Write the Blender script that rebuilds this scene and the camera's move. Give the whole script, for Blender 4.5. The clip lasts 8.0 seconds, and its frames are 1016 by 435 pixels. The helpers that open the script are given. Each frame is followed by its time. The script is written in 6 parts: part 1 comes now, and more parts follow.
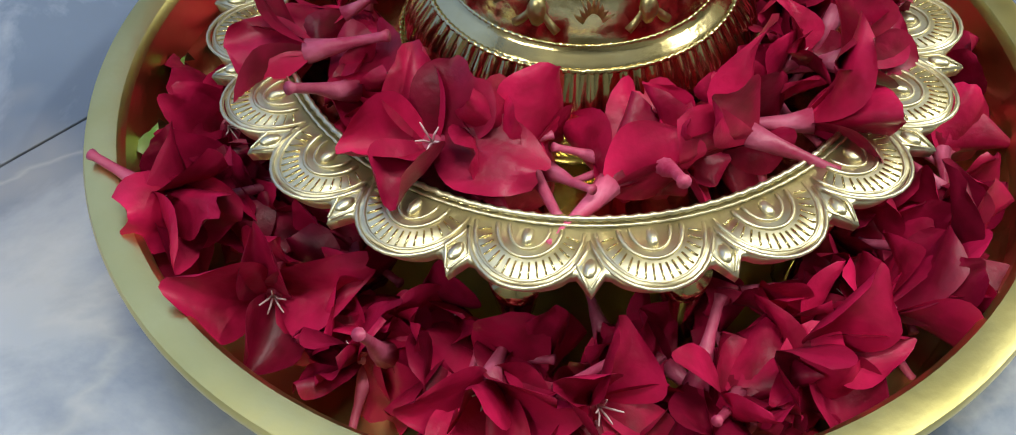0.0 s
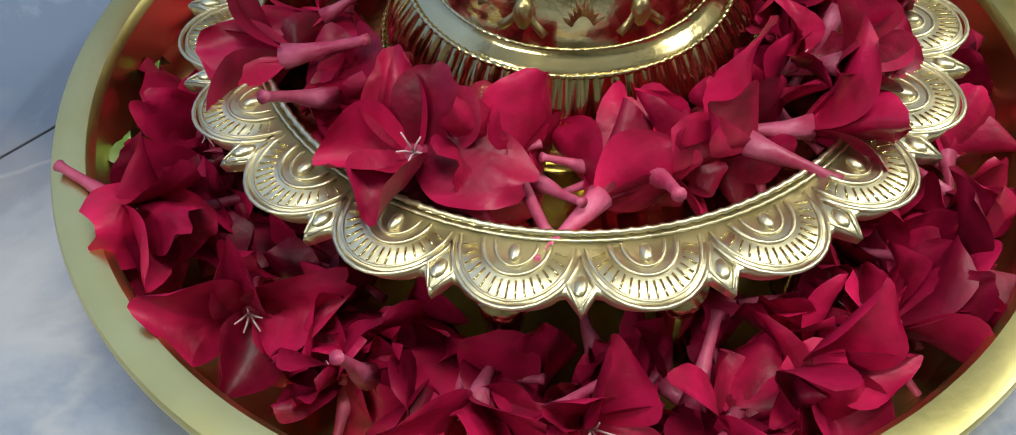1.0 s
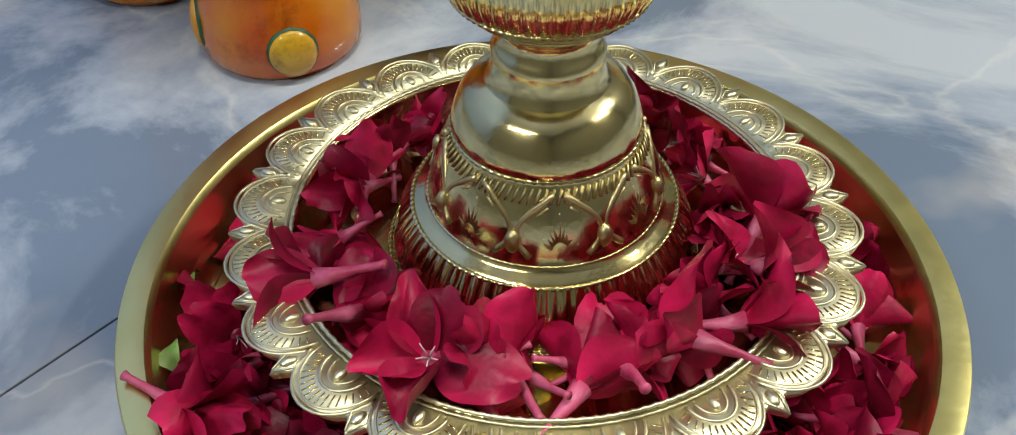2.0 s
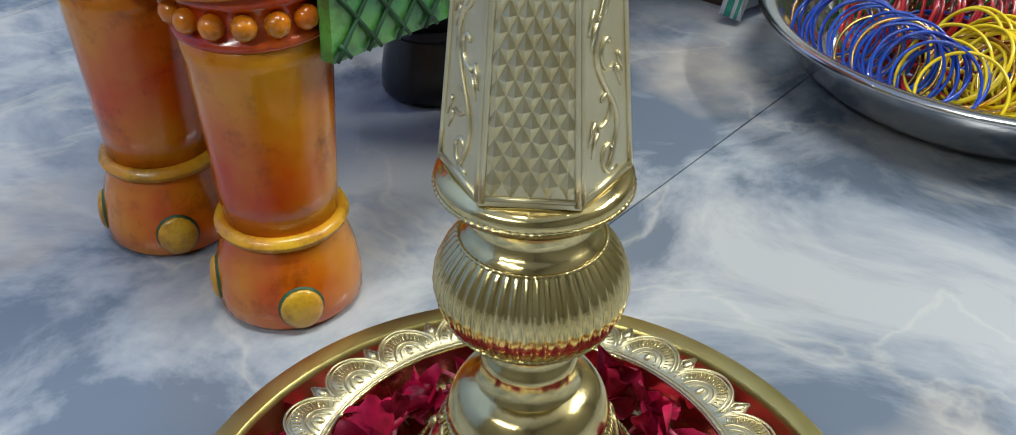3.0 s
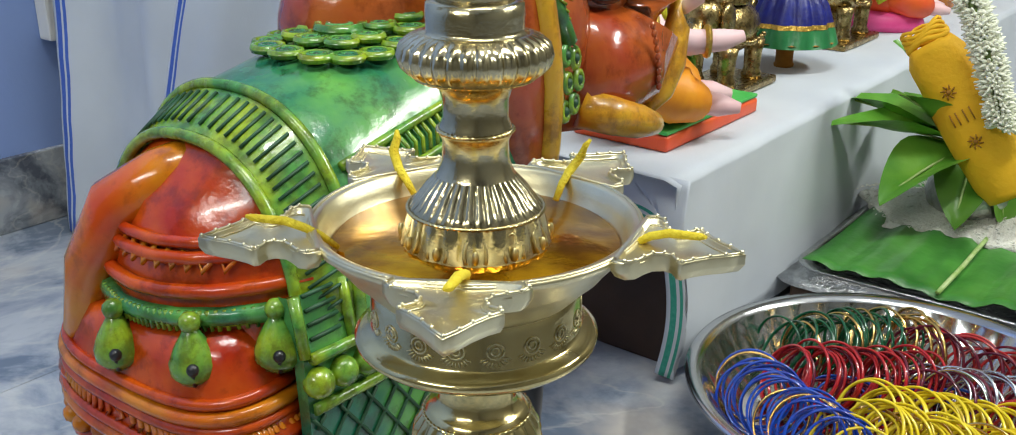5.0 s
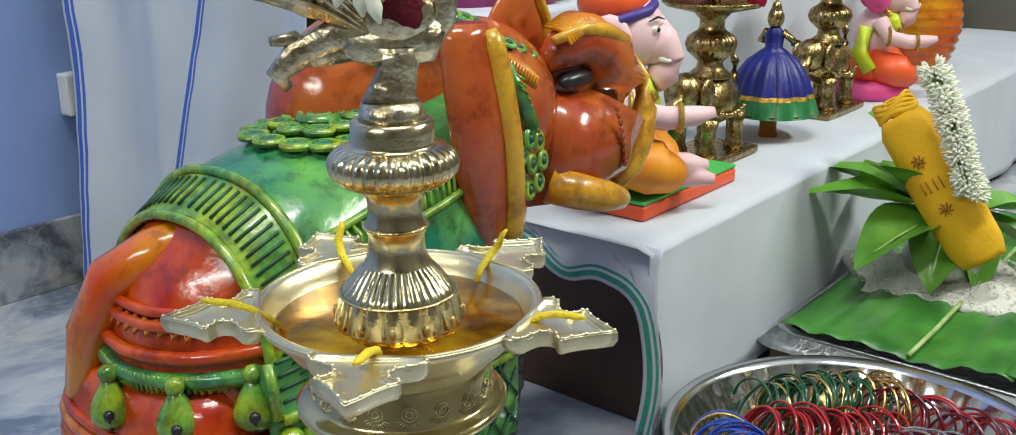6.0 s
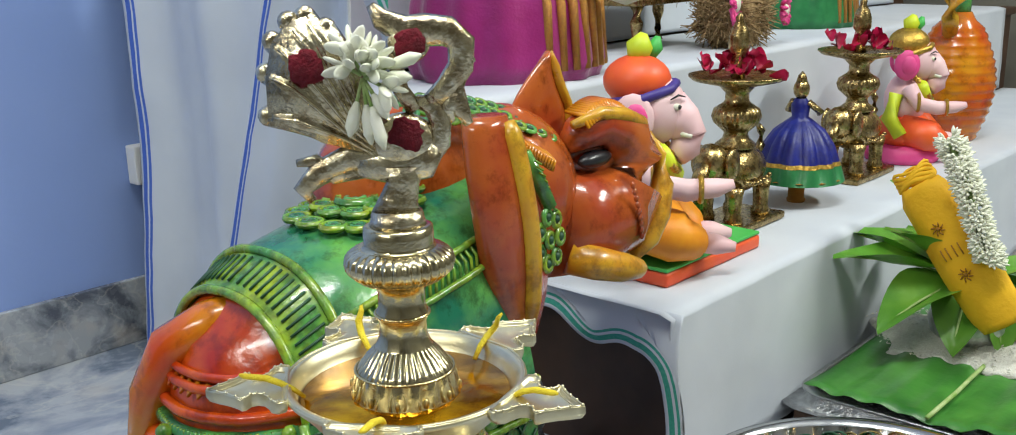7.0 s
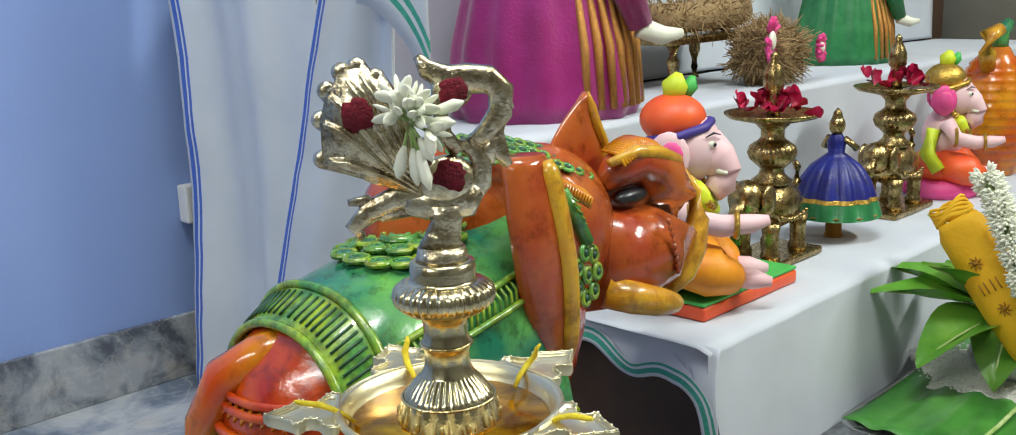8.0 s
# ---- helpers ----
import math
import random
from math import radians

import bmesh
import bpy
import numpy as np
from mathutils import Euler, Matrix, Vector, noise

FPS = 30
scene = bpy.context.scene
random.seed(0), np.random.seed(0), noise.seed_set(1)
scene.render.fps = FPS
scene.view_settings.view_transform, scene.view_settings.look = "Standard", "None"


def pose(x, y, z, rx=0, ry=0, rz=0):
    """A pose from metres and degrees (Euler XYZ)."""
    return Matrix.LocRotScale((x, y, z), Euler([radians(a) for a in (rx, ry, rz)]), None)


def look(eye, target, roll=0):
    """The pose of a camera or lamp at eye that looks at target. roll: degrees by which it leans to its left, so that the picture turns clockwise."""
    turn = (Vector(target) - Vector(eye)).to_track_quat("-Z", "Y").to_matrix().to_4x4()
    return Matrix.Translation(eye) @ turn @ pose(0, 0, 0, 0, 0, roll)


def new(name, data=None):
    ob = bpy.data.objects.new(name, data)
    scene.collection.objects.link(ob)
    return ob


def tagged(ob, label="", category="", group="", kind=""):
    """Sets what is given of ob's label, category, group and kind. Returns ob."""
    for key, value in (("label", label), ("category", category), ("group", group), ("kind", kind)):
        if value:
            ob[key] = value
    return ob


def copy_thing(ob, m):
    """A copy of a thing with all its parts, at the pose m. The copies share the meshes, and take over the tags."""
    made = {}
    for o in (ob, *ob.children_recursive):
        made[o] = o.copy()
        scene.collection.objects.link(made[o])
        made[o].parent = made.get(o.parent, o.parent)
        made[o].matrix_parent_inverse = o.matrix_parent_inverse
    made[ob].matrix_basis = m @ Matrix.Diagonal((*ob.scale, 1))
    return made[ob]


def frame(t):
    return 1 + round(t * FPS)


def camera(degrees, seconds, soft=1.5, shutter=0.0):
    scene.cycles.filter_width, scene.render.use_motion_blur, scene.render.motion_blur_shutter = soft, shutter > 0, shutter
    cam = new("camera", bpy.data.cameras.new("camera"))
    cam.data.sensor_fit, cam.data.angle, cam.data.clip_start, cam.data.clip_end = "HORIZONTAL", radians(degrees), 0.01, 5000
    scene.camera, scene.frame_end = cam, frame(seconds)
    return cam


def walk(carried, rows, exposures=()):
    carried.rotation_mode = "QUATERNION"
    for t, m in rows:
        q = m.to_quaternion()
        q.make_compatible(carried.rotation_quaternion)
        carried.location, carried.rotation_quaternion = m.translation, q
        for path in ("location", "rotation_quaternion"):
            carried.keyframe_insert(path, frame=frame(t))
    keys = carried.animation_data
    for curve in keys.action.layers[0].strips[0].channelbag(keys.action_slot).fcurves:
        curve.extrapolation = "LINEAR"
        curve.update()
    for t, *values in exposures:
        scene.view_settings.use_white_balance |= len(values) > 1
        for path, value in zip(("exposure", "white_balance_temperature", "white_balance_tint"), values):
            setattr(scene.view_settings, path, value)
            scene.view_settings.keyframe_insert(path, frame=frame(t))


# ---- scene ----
cam = camera(52.9, 8.0, soft=1.0)
PATH = [
    (0, (0.006, -0.243, 0.245), (-0.146, 1.038, -1.283), -1.3),
    (0.5, (0.007, -0.237, 0.231), (-0.13, 1.037, -1.304), -1.1),
    (1, (0.007, -0.231, 0.239), (-0.136, 1.039, -1.3), -1.4),
    (1.2, (0.009, -0.227, 0.247), (-0.132, 1.04, -1.293), -1.4),
    (2.3, (-0.007, -0.266, 0.319), (-0.025, 1.265, -0.967), 0.1),
    (2.5, (-0.007, -0.268, 0.332), (-0.021, 1.299, -0.91), 0.4),
    (3, (-0.006, -0.274, 0.373), (-0.019, 1.376, -0.758), 0.6),
    (3.5, (-0.006, -0.285, 0.413), (-0.011, 1.43, -0.617), 0.7),
    (4, (-0.004, -0.293, 0.45), (0.004, 1.476, -0.482), 0.4),
    (4.5, (0.0, -0.305, 0.5), (0.028, 1.52, -0.319), 0.0),
    (5, (0.003, -0.317, 0.528), (0.048, 1.547, -0.197), 0.4),
    (5.2, (0.006, -0.324, 0.534), (0.043, 1.549, -0.167), 0.2),
    (6.3, (0.054, -0.386, 0.57), (0.031, 1.526, -0.016), -0.2),
    (6.5, (0.058, -0.396, 0.579), (0.014, 1.522, 0.015), -0.2),
    (7, (0.074, -0.431, 0.596), (-0.039, 1.496, 0.075), -1.2),
    (7.5, (0.077, -0.451, 0.6), (-0.086, 1.484, 0.123), -1.8),
    (8, (0.077, -0.459, 0.603), (-0.114, 1.481, 0.153), -2.0),
]
walk(cam, [(t, look(eye, target, roll)) for t, eye, target, roll in PATH],
     exposures=[(0, 0.02), (2.5, -0.06), (3.0, 0.0), (3.5, 0.12), (4.0, 0.22), (4.5, 0.08), (5.0, -0.06), (7.0, -0.04), (8.0, 0.0)])

# ---- light ----
world = bpy.data.worlds.new("room_air")
scene.world = world
world.use_nodes = True
world.node_tree.nodes["Background"].inputs[0].default_value = (0.75, 0.85, 1.0, 1)
world.node_tree.nodes["Background"].inputs[1].default_value = 0.01


def area_lamp(name, eye, target, sx, sy, watts, colour):
    d = bpy.data.lights.new(name, "AREA")
    d.shape, d.size, d.size_y, d.energy, d.color = "RECTANGLE", sx, sy, watts, colour
    ob = new(name, d)
    ob.matrix_world = look(eye, target)
    return ob


area_lamp("ceiling_tube_lamp", (0.25, -0.15, 2.55), (0.1, 0.3, 0), 1.2, 0.12, 40, (0.97, 1.0, 0.93))
area_lamp("wall_tube_lamp", (-1.25, -1.5, 2.1), (0.0, 0.4, 0.3), 1.2, 0.08, 23, (0.97, 1.0, 0.93))
# added fill from the right, no known fixture; lifts floor and brass there
area_lamp("added_right_fill", (2.3, 0.6, 2.3), (0.2, 0.6, 0.3), 1.2, 0.08, 54, (0.97, 1.0, 0.92))


# ---- materials ----
def mat(name, col, col2=None, rough=0.5, metal=0.0, scale=30.0, bump=0.0, bscale=None, coat=0.0, sheen=0.0, vary=0.0, trans=0.0, detail=4.0):
    m = bpy.data.materials.new(name)
    m.use_nodes = True
    nt = m.node_tree
    b = nt.nodes["Principled BSDF"]
    tc = nt.nodes.new("ShaderNodeTexCoord")
    n = nt.nodes.new("ShaderNodeTexNoise")
    n.inputs["Scale"].default_value = scale
    n.inputs["Detail"].default_value = detail
    nt.links.new(tc.outputs["Object"], n.inputs["Vector"])
    ramp = nt.nodes.new("ShaderNodeValToRGB")
    ramp.color_ramp.elements[0].position, ramp.color_ramp.elements[1].position = 0.35, 0.66
    ramp.color_ramp.elements[0].color = (*col, 1)
    ramp.color_ramp.elements[1].color = (*(col2 or tuple(c * 0.85 for c in col)), 1)
    nt.links.new(n.outputs["Fac"], ramp.inputs["Fac"])
    out = ramp.outputs["Color"]
    if vary:
        oi = nt.nodes.new("ShaderNodeObjectInfo")
        hs = nt.nodes.new("ShaderNodeHueSaturation")
        mr = nt.nodes.new("ShaderNodeMapRange")
        mr.inputs["To Min"].default_value, mr.inputs["To Max"].default_value = 1 - vary, 1 + vary
        nt.links.new(oi.outputs["Random"], mr.inputs["Value"])
        nt.links.new(mr.outputs["Result"], hs.inputs["Value"])
        nt.links.new(out, hs.inputs["Color"])
        out = hs.outputs["Color"]
    nt.links.new(out, b.inputs["Base Color"])
    rr = nt.nodes.new("ShaderNodeMapRange")
    rr.inputs["To Min"].default_value, rr.inputs["To Max"].default_value = max(rough - 0.08, 0.02), min(rough + 0.1, 1)
    n2 = nt.nodes.new("ShaderNodeTexNoise")
    n2.inputs["Scale"].default_value = scale * 2.7
    nt.links.new(tc.outputs["Object"], n2.inputs["Vector"])
    nt.links.new(n2.outputs["Fac"], rr.inputs["Value"])
    nt.links.new(rr.outputs["Result"], b.inputs["Roughness"])
    b.inputs["Metallic"].default_value = metal
    b.inputs["Coat Weight"].default_value = coat
    b.inputs["Coat Roughness"].default_value = 0.08
    b.inputs["Sheen Weight"].default_value = sheen
    if trans:
        b.inputs["Transmission Weight"].default_value = trans
    if bump:
        bp = nt.nodes.new("ShaderNodeBump")
        bp.inputs["Strength"].default_value = bump
        bp.inputs["Distance"].default_value = 0.002
        n3 = nt.nodes.new("ShaderNodeTexNoise")
        n3.inputs["Scale"].default_value = bscale or scale * 4
        n3.inputs["Detail"].default_value = 5
        nt.links.new(tc.outputs["Object"], n3.inputs["Vector"])
        nt.links.new(n3.outputs["Fac"], bp.inputs["Height"])
        nt.links.new(bp.outputs["Normal"], b.inputs["Normal"])
    return m


def marble(name, base, dark, pale, scale, rough):
    m = mat(name, base, rough=rough)
    nt = m.node_tree
    b = nt.nodes["Principled BSDF"]
    geo = nt.nodes.new("ShaderNodeNewGeometry")
    n1 = nt.nodes.new("ShaderNodeTexNoise")
    n1.inputs["Scale"].default_value, n1.inputs["Detail"].default_value = scale, 8
    n1.inputs["Distortion"].default_value, n1.inputs["Roughness"].default_value = 0.5, 0.62
    shift = nt.nodes.new("ShaderNodeVectorMath")
    shift.inputs[1].default_value = (0.37, 0.22, 0.0)
    nt.links.new(geo.outputs["Position"], shift.inputs[0])
    nt.links.new(shift.outputs[0], n1.inputs["Vector"])
    r1 = nt.nodes.new("ShaderNodeValToRGB")
    e = r1.color_ramp.elements
    e[0].position, e[0].color = 0.42, (*dark, 1)
    e[1].position, e[1].color = 0.585, (*pale, 1)
    mid = e.new(0.48)
    mid.color = (*base, 1)
    nt.links.new(n1.outputs["Fac"], r1.inputs["Fac"])
    n2 = nt.nodes.new("ShaderNodeTexNoise")
    n2.inputs["Scale"].default_value, n2.inputs["Detail"].default_value, n2.inputs["Distortion"].default_value = scale * 0.9, 6, 0.7
    nt.links.new(geo.outputs["Position"], n2.inputs["Vector"])
    r2 = nt.nodes.new("ShaderNodeValToRGB")
    f = r2.color_ramp.elements
    f[0].position, f[0].color = 0.485, (0, 0, 0, 1)
    f[1].position, f[1].color = 0.515, (0, 0, 0, 1)
    f.new(0.5).color = (0.22, 0.22, 0.22, 1)
    nt.links.new(n2.outputs["Fac"], r2.inputs["Fac"])
    mx = nt.nodes.new("ShaderNodeMixRGB")
    mx.inputs["Color2"].default_value = (0.72, 0.68, 0.6, 1)
    nt.links.new(r2.outputs["Color"], mx.inputs["Fac"])
    nt.links.new(r1.outputs["Color"], mx.inputs["Color1"])
    n4 = nt.nodes.new("ShaderNodeTexNoise")
    n4.inputs["Scale"].default_value, n4.inputs["Detail"].default_value = scale * 0.8, 5
    off = nt.nodes.new("ShaderNodeVectorMath")
    off.inputs[1].default_value = (5.3, 2.1, 0.7)
    nt.links.new(geo.outputs["Position"], off.inputs[0])
    nt.links.new(off.outputs[0], n4.inputs["Vector"])
    r4 = nt.nodes.new("ShaderNodeValToRGB")
    r4.color_ramp.elements[0].position, r4.color_ramp.elements[1].position = 0.56, 0.72
    nt.links.new(n4.outputs["Fac"], r4.inputs["Fac"])
    mx2 = nt.nodes.new("ShaderNodeMixRGB")
    mx2.inputs["Color2"].default_value = (0.55, 0.49, 0.43, 1)
    nt.links.new(r4.outputs["Color"], mx2.inputs["Fac"])
    nt.links.new(mx.outputs["Color"], mx2.inputs["Color1"])
    nt.links.new(mx2.outputs["Color"], b.inputs["Base Color"])
    return m


M_BRASS = mat("polished_brass", (0.74, 0.63, 0.33), (0.62, 0.50, 0.22), rough=0.15, metal=1.0, scale=60, bump=0.05, bscale=500)
M_BRASS_PALE = mat("pale_brass", (0.79, 0.73, 0.50), (0.70, 0.62, 0.39), rough=0.36, metal=1.0, scale=50, bump=0.08, bscale=700)
M_BRASS_CUT = mat("engraved_brass", (0.56, 0.45, 0.20), (0.64, 0.53, 0.27), rough=0.32, metal=1.0, scale=90, bump=0.15, bscale=900)
M_BRASS_OLD = mat("antique_brass", (0.58, 0.45, 0.21), (0.32, 0.23, 0.09), rough=0.27, metal=1.0, scale=80, bump=0.25, bscale=400)
M_BRASS_STEM = mat("aged_brass_stem", (0.66, 0.59, 0.39), (0.47, 0.40, 0.23), rough=0.18, metal=1.0, scale=90, bump=0.08, bscale=600)
M_PLATE = mat("brass_plate_rim", (0.76, 0.66, 0.27), (0.68, 0.58, 0.21), rough=0.32, metal=1.0, scale=25, bump=0.05, bscale=300)
M_FINIAL = mat("worn_cast_brass", (0.78, 0.71, 0.52), (0.60, 0.52, 0.34), rough=0.22, metal=1.0, scale=110, bump=0.35, bscale=420)
M_STEEL = mat("stainless_steel", (0.62, 0.63, 0.65), (0.55, 0.56, 0.58), rough=0.16, metal=1.0, scale=20)
M_ALU = mat("hammered_aluminium", (0.6, 0.61, 0.62), (0.45, 0.46, 0.47), rough=0.35, metal=1.0, scale=120, bump=0.8, bscale=220)
M_PETAL = mat("magenta_petal", (0.17, 0.002, 0.016), (0.50, 0.008, 0.070), rough=0.42, scale=55, bump=0.25, bscale=180, vary=0.4)
M_PETAL.node_tree.nodes["Principled BSDF"].inputs["Specular IOR Level"].default_value = 0.3
M_TUBE = mat("pink_flower_tube", (0.36, 0.01, 0.06), (0.58, 0.12, 0.22), rough=0.45, scale=90, bump=0.2, vary=0.2)
M_STAMEN = mat("white_stamen", (0.78, 0.6, 0.62), rough=0.6, scale=200)
M_GREEN_BIT = mat("fresh_green_leaf", (0.16, 0.33, 0.06), (0.4, 0.5, 0.2), rough=0.5, scale=120)
M_ORANGE = mat("orange_glazed_clay", (0.40, 0.022, 0.003), (0.58, 0.090, 0.004), rough=0.2, scale=26, bump=0.55, bscale=75, coat=0.3)
M_OCHRE = mat("ochre_glazed_clay", (0.54, 0.060, 0.003), (0.64, 0.27, 0.008), rough=0.18, scale=13, bump=0.4, bscale=60, coat=0.3)
M_YELLOW = mat("mustard_glaze", (0.66, 0.38, 0.02), (0.58, 0.25, 0.015), rough=0.3, scale=40, bump=0.2, coat=0.4)
M_RUST = mat("rust_glazed_clay", (0.33, 0.042, 0.013), (0.46, 0.110, 0.016), rough=0.17, scale=17, bump=0.5, bscale=60, coat=0.4)
M_GREEN = mat("green_glaze", (0.012, 0.155, 0.085), (0.12, 0.37, 0.065), rough=0.22, scale=24, bump=0.35, bscale=80, coat=0.5)
M_LIME = mat("lime_glaze", (0.30, 0.42, 0.020), (0.07, 0.27, 0.05), rough=0.24, scale=48, bump=0.25, coat=0.4)
# dark green for raised bars and balls: groove patina and recess shade as colour
M_GROOVE_SHADE = mat("groove_patina_and_shade", (0.012, 0.05, 0.02), (0.02, 0.09, 0.04), rough=0.5, scale=80)
M_BLACK = mat("black_and_hole_shade", (0.008, 0.008, 0.01), (0.02, 0.02, 0.024), rough=0.3, scale=30)
M_WALL = mat("blue_wall_paint", (0.25, 0.36, 0.70), (0.28, 0.39, 0.73), rough=0.65, scale=3, bump=0.15, bscale=120)
# unseen walls, coloured darker than cream so the brass reflects dark zones
M_DIM_WALL = mat("dimmed_unseen_wall", (0.20, 0.19, 0.155), (0.18, 0.17, 0.14), rough=0.7, scale=3, bump=0.1)
M_CEIL = mat("white_ceiling_paint", (0.78, 0.78, 0.78), (0.74, 0.74, 0.74), rough=0.8, scale=4)
M_CLOTH = mat("white_cotton", (0.57, 0.61, 0.67), (0.51, 0.55, 0.62), rough=0.85, scale=9, bump=0.12, bscale=700, sheen=0.2)
M_BLUE = mat("blue_cotton_border", (0.05, 0.12, 0.50), (0.07, 0.15, 0.55), rough=0.8, scale=300, bump=0.3)
M_TEAL = mat("green_cotton_border", (0.03, 0.30, 0.22), (0.06, 0.36, 0.27), rough=0.8, scale=300, bump=0.3)
M_WOOD = mat("dark_wood", (0.045, 0.022, 0.013), (0.075, 0.037, 0.02), rough=0.5, scale=14, bump=0.2)
M_LEAF = mat("banana_leaf", (0.022, 0.13, 0.018), (0.07, 0.26, 0.04), rough=0.34, scale=14, bump=0.3, bscale=90)
M_MANGO = mat("mango_leaf", (0.07, 0.24, 0.02), (0.16, 0.36, 0.04), rough=0.36, scale=18, bump=0.25, bscale=120, vary=0.25)
M_RICE = mat("white_rice", (0.78, 0.77, 0.72), (0.66, 0.64, 0.58), rough=0.7, scale=300, bump=1.0, bscale=420)
M_YCLOTH = mat("turmeric_yellow_cotton", (0.84, 0.47, 0.010), (0.76, 0.39, 0.008), rough=0.75, scale=16, bump=0.5, bscale=160)
M_OCHPRINT = mat("brown_print", (0.30, 0.13, 0.012), (0.36, 0.16, 0.015), rough=0.8, scale=100)
M_JASMINE = mat("jasmine_white", (0.82, 0.82, 0.72), (0.76, 0.79, 0.62), rough=0.55, scale=60, bump=0.15, vary=0.08)
M_STEM = mat("jasmine_stem", (0.24, 0.40, 0.09), (0.45, 0.55, 0.25), rough=0.5, scale=80)
M_KUMKUM = mat("kumkum_powder", (0.12, 0.003, 0.012), (0.2, 0.006, 0.02), rough=0.95, scale=260, bump=1.0, bscale=600)
M_WICK = mat("turmeric_cotton_wick", (0.70, 0.52, 0.015), (0.78, 0.64, 0.04), rough=0.8, scale=200, bump=0.6, bscale=900)
M_PINKSKIN = mat("pink_painted_clay", (0.78, 0.47, 0.50), (0.82, 0.58, 0.60), rough=0.5, scale=20, vary=0.0)
M_HOTPINK = mat("hot_pink_paint", (0.75, 0.05, 0.25), (0.8, 0.10, 0.32), rough=0.5, scale=40)
M_ORPAINT = mat("fluorescent_orange_paint", (0.85, 0.12, 0.02), (0.8, 0.09, 0.03), rough=0.45, scale=40)
M_SAFFRON = mat("saffron_paint", (0.85, 0.33, 0.01), (0.8, 0.26, 0.01), rough=0.5, scale=40, bump=0.3, bscale=60)
M_NEON = mat("neon_yellow_paint", (0.65, 0.75, 0.02), (0.55, 0.68, 0.03), rough=0.5, scale=40)
M_BRGREEN = mat("bright_green_paint", (0.05, 0.42, 0.07), (0.08, 0.48, 0.10), rough=0.5, scale=40)
M_GOLD = mat("gold_paint", (0.62, 0.40, 0.08), (0.45, 0.27, 0.05), rough=0.35, metal=0.8, scale=200, bump=0.6, bscale=300)
M_INDIGO = mat("indigo_paint", (0.05, 0.03, 0.22), (0.06, 0.04, 0.26), rough=0.5, scale=40)
M_SARI = mat("magenta_silk", (0.30, 0.008, 0.14), (0.36, 0.015, 0.19), rough=0.42, scale=30, bump=0.4, bscale=300, sheen=0.3)
M_ZARI = mat("gold_zari", (0.60, 0.30, 0.06), (0.5, 0.22, 0.07), rough=0.4, metal=0.6, scale=260, bump=0.6)
M_GSILK = mat("green_silk", (0.015, 0.16, 0.05), (0.03, 0.22, 0.07), rough=0.4, scale=40, bump=0.3)
M_BSILK = mat("royal_blue_silk", (0.004, 0.006, 0.13), (0.006, 0.014, 0.22), rough=0.4, scale=60, bump=0.3)
M_COIR = mat("coir_fibre", (0.42, 0.29, 0.14), (0.25, 0.16, 0.07), rough=0.9, scale=150, bump=1.0, bscale=500)
M_BACK = mat("brown_board", (0.26, 0.09, 0.03), (0.32, 0.12, 0.04), rough=0.5, scale=10)
# opaque metallic gold; its bright patches imitate reflections from the bowl's bottom
M_OIL = mat("oil_with_painted_glints", (0.34, 0.12, 0.002), (0.82, 0.40, 0.008), rough=0.14, metal=0.9, scale=75, bump=0.5, bscale=45)
M_FLOOR = marble("grey_blue_marble_tile", (0.27, 0.305, 0.37), (0.14, 0.175, 0.24), (0.44, 0.46, 0.50), 5.5, 0.16)
M_SKIRT = marble("dark_marble_skirting", (0.2, 0.22, 0.25), (0.1, 0.11, 0.14), (0.38, 0.4, 0.43), 11.0, 0.25)
M_GROUT = mat("grey_grout", (0.22, 0.23, 0.25), rough=0.9, scale=100)


def patina(m, scale, low, grime):
    """Old glaze: darker stained patches of their own shape over the colour."""
    nt = m.node_tree
    sock = nt.nodes["Principled BSDF"].inputs["Base Color"]
    src = sock.links[0].from_socket
    tc, n, ramp, mx = (nt.nodes.new(k) for k in ("ShaderNodeTexCoord", "ShaderNodeTexNoise", "ShaderNodeValToRGB", "ShaderNodeMixRGB"))
    n.inputs["Scale"].default_value, n.inputs["Detail"].default_value, n.inputs["Roughness"].default_value = scale, 7, 0.7
    ramp.color_ramp.elements[0].position, ramp.color_ramp.elements[1].position = low, low + 0.14
    ramp.color_ramp.elements[0].color = (*grime, 1)
    ramp.color_ramp.elements[1].color = (1, 1, 1, 1)
    mx.blend_type = "MULTIPLY"
    mx.inputs["Fac"].default_value = 1.0
    nt.links.new(tc.outputs["Object"], n.inputs["Vector"])
    nt.links.new(n.outputs["Fac"], ramp.inputs["Fac"])
    nt.links.new(src, mx.inputs["Color1"])
    nt.links.new(ramp.outputs["Color"], mx.inputs["Color2"])
    nt.links.new(mx.outputs["Color"], sock)


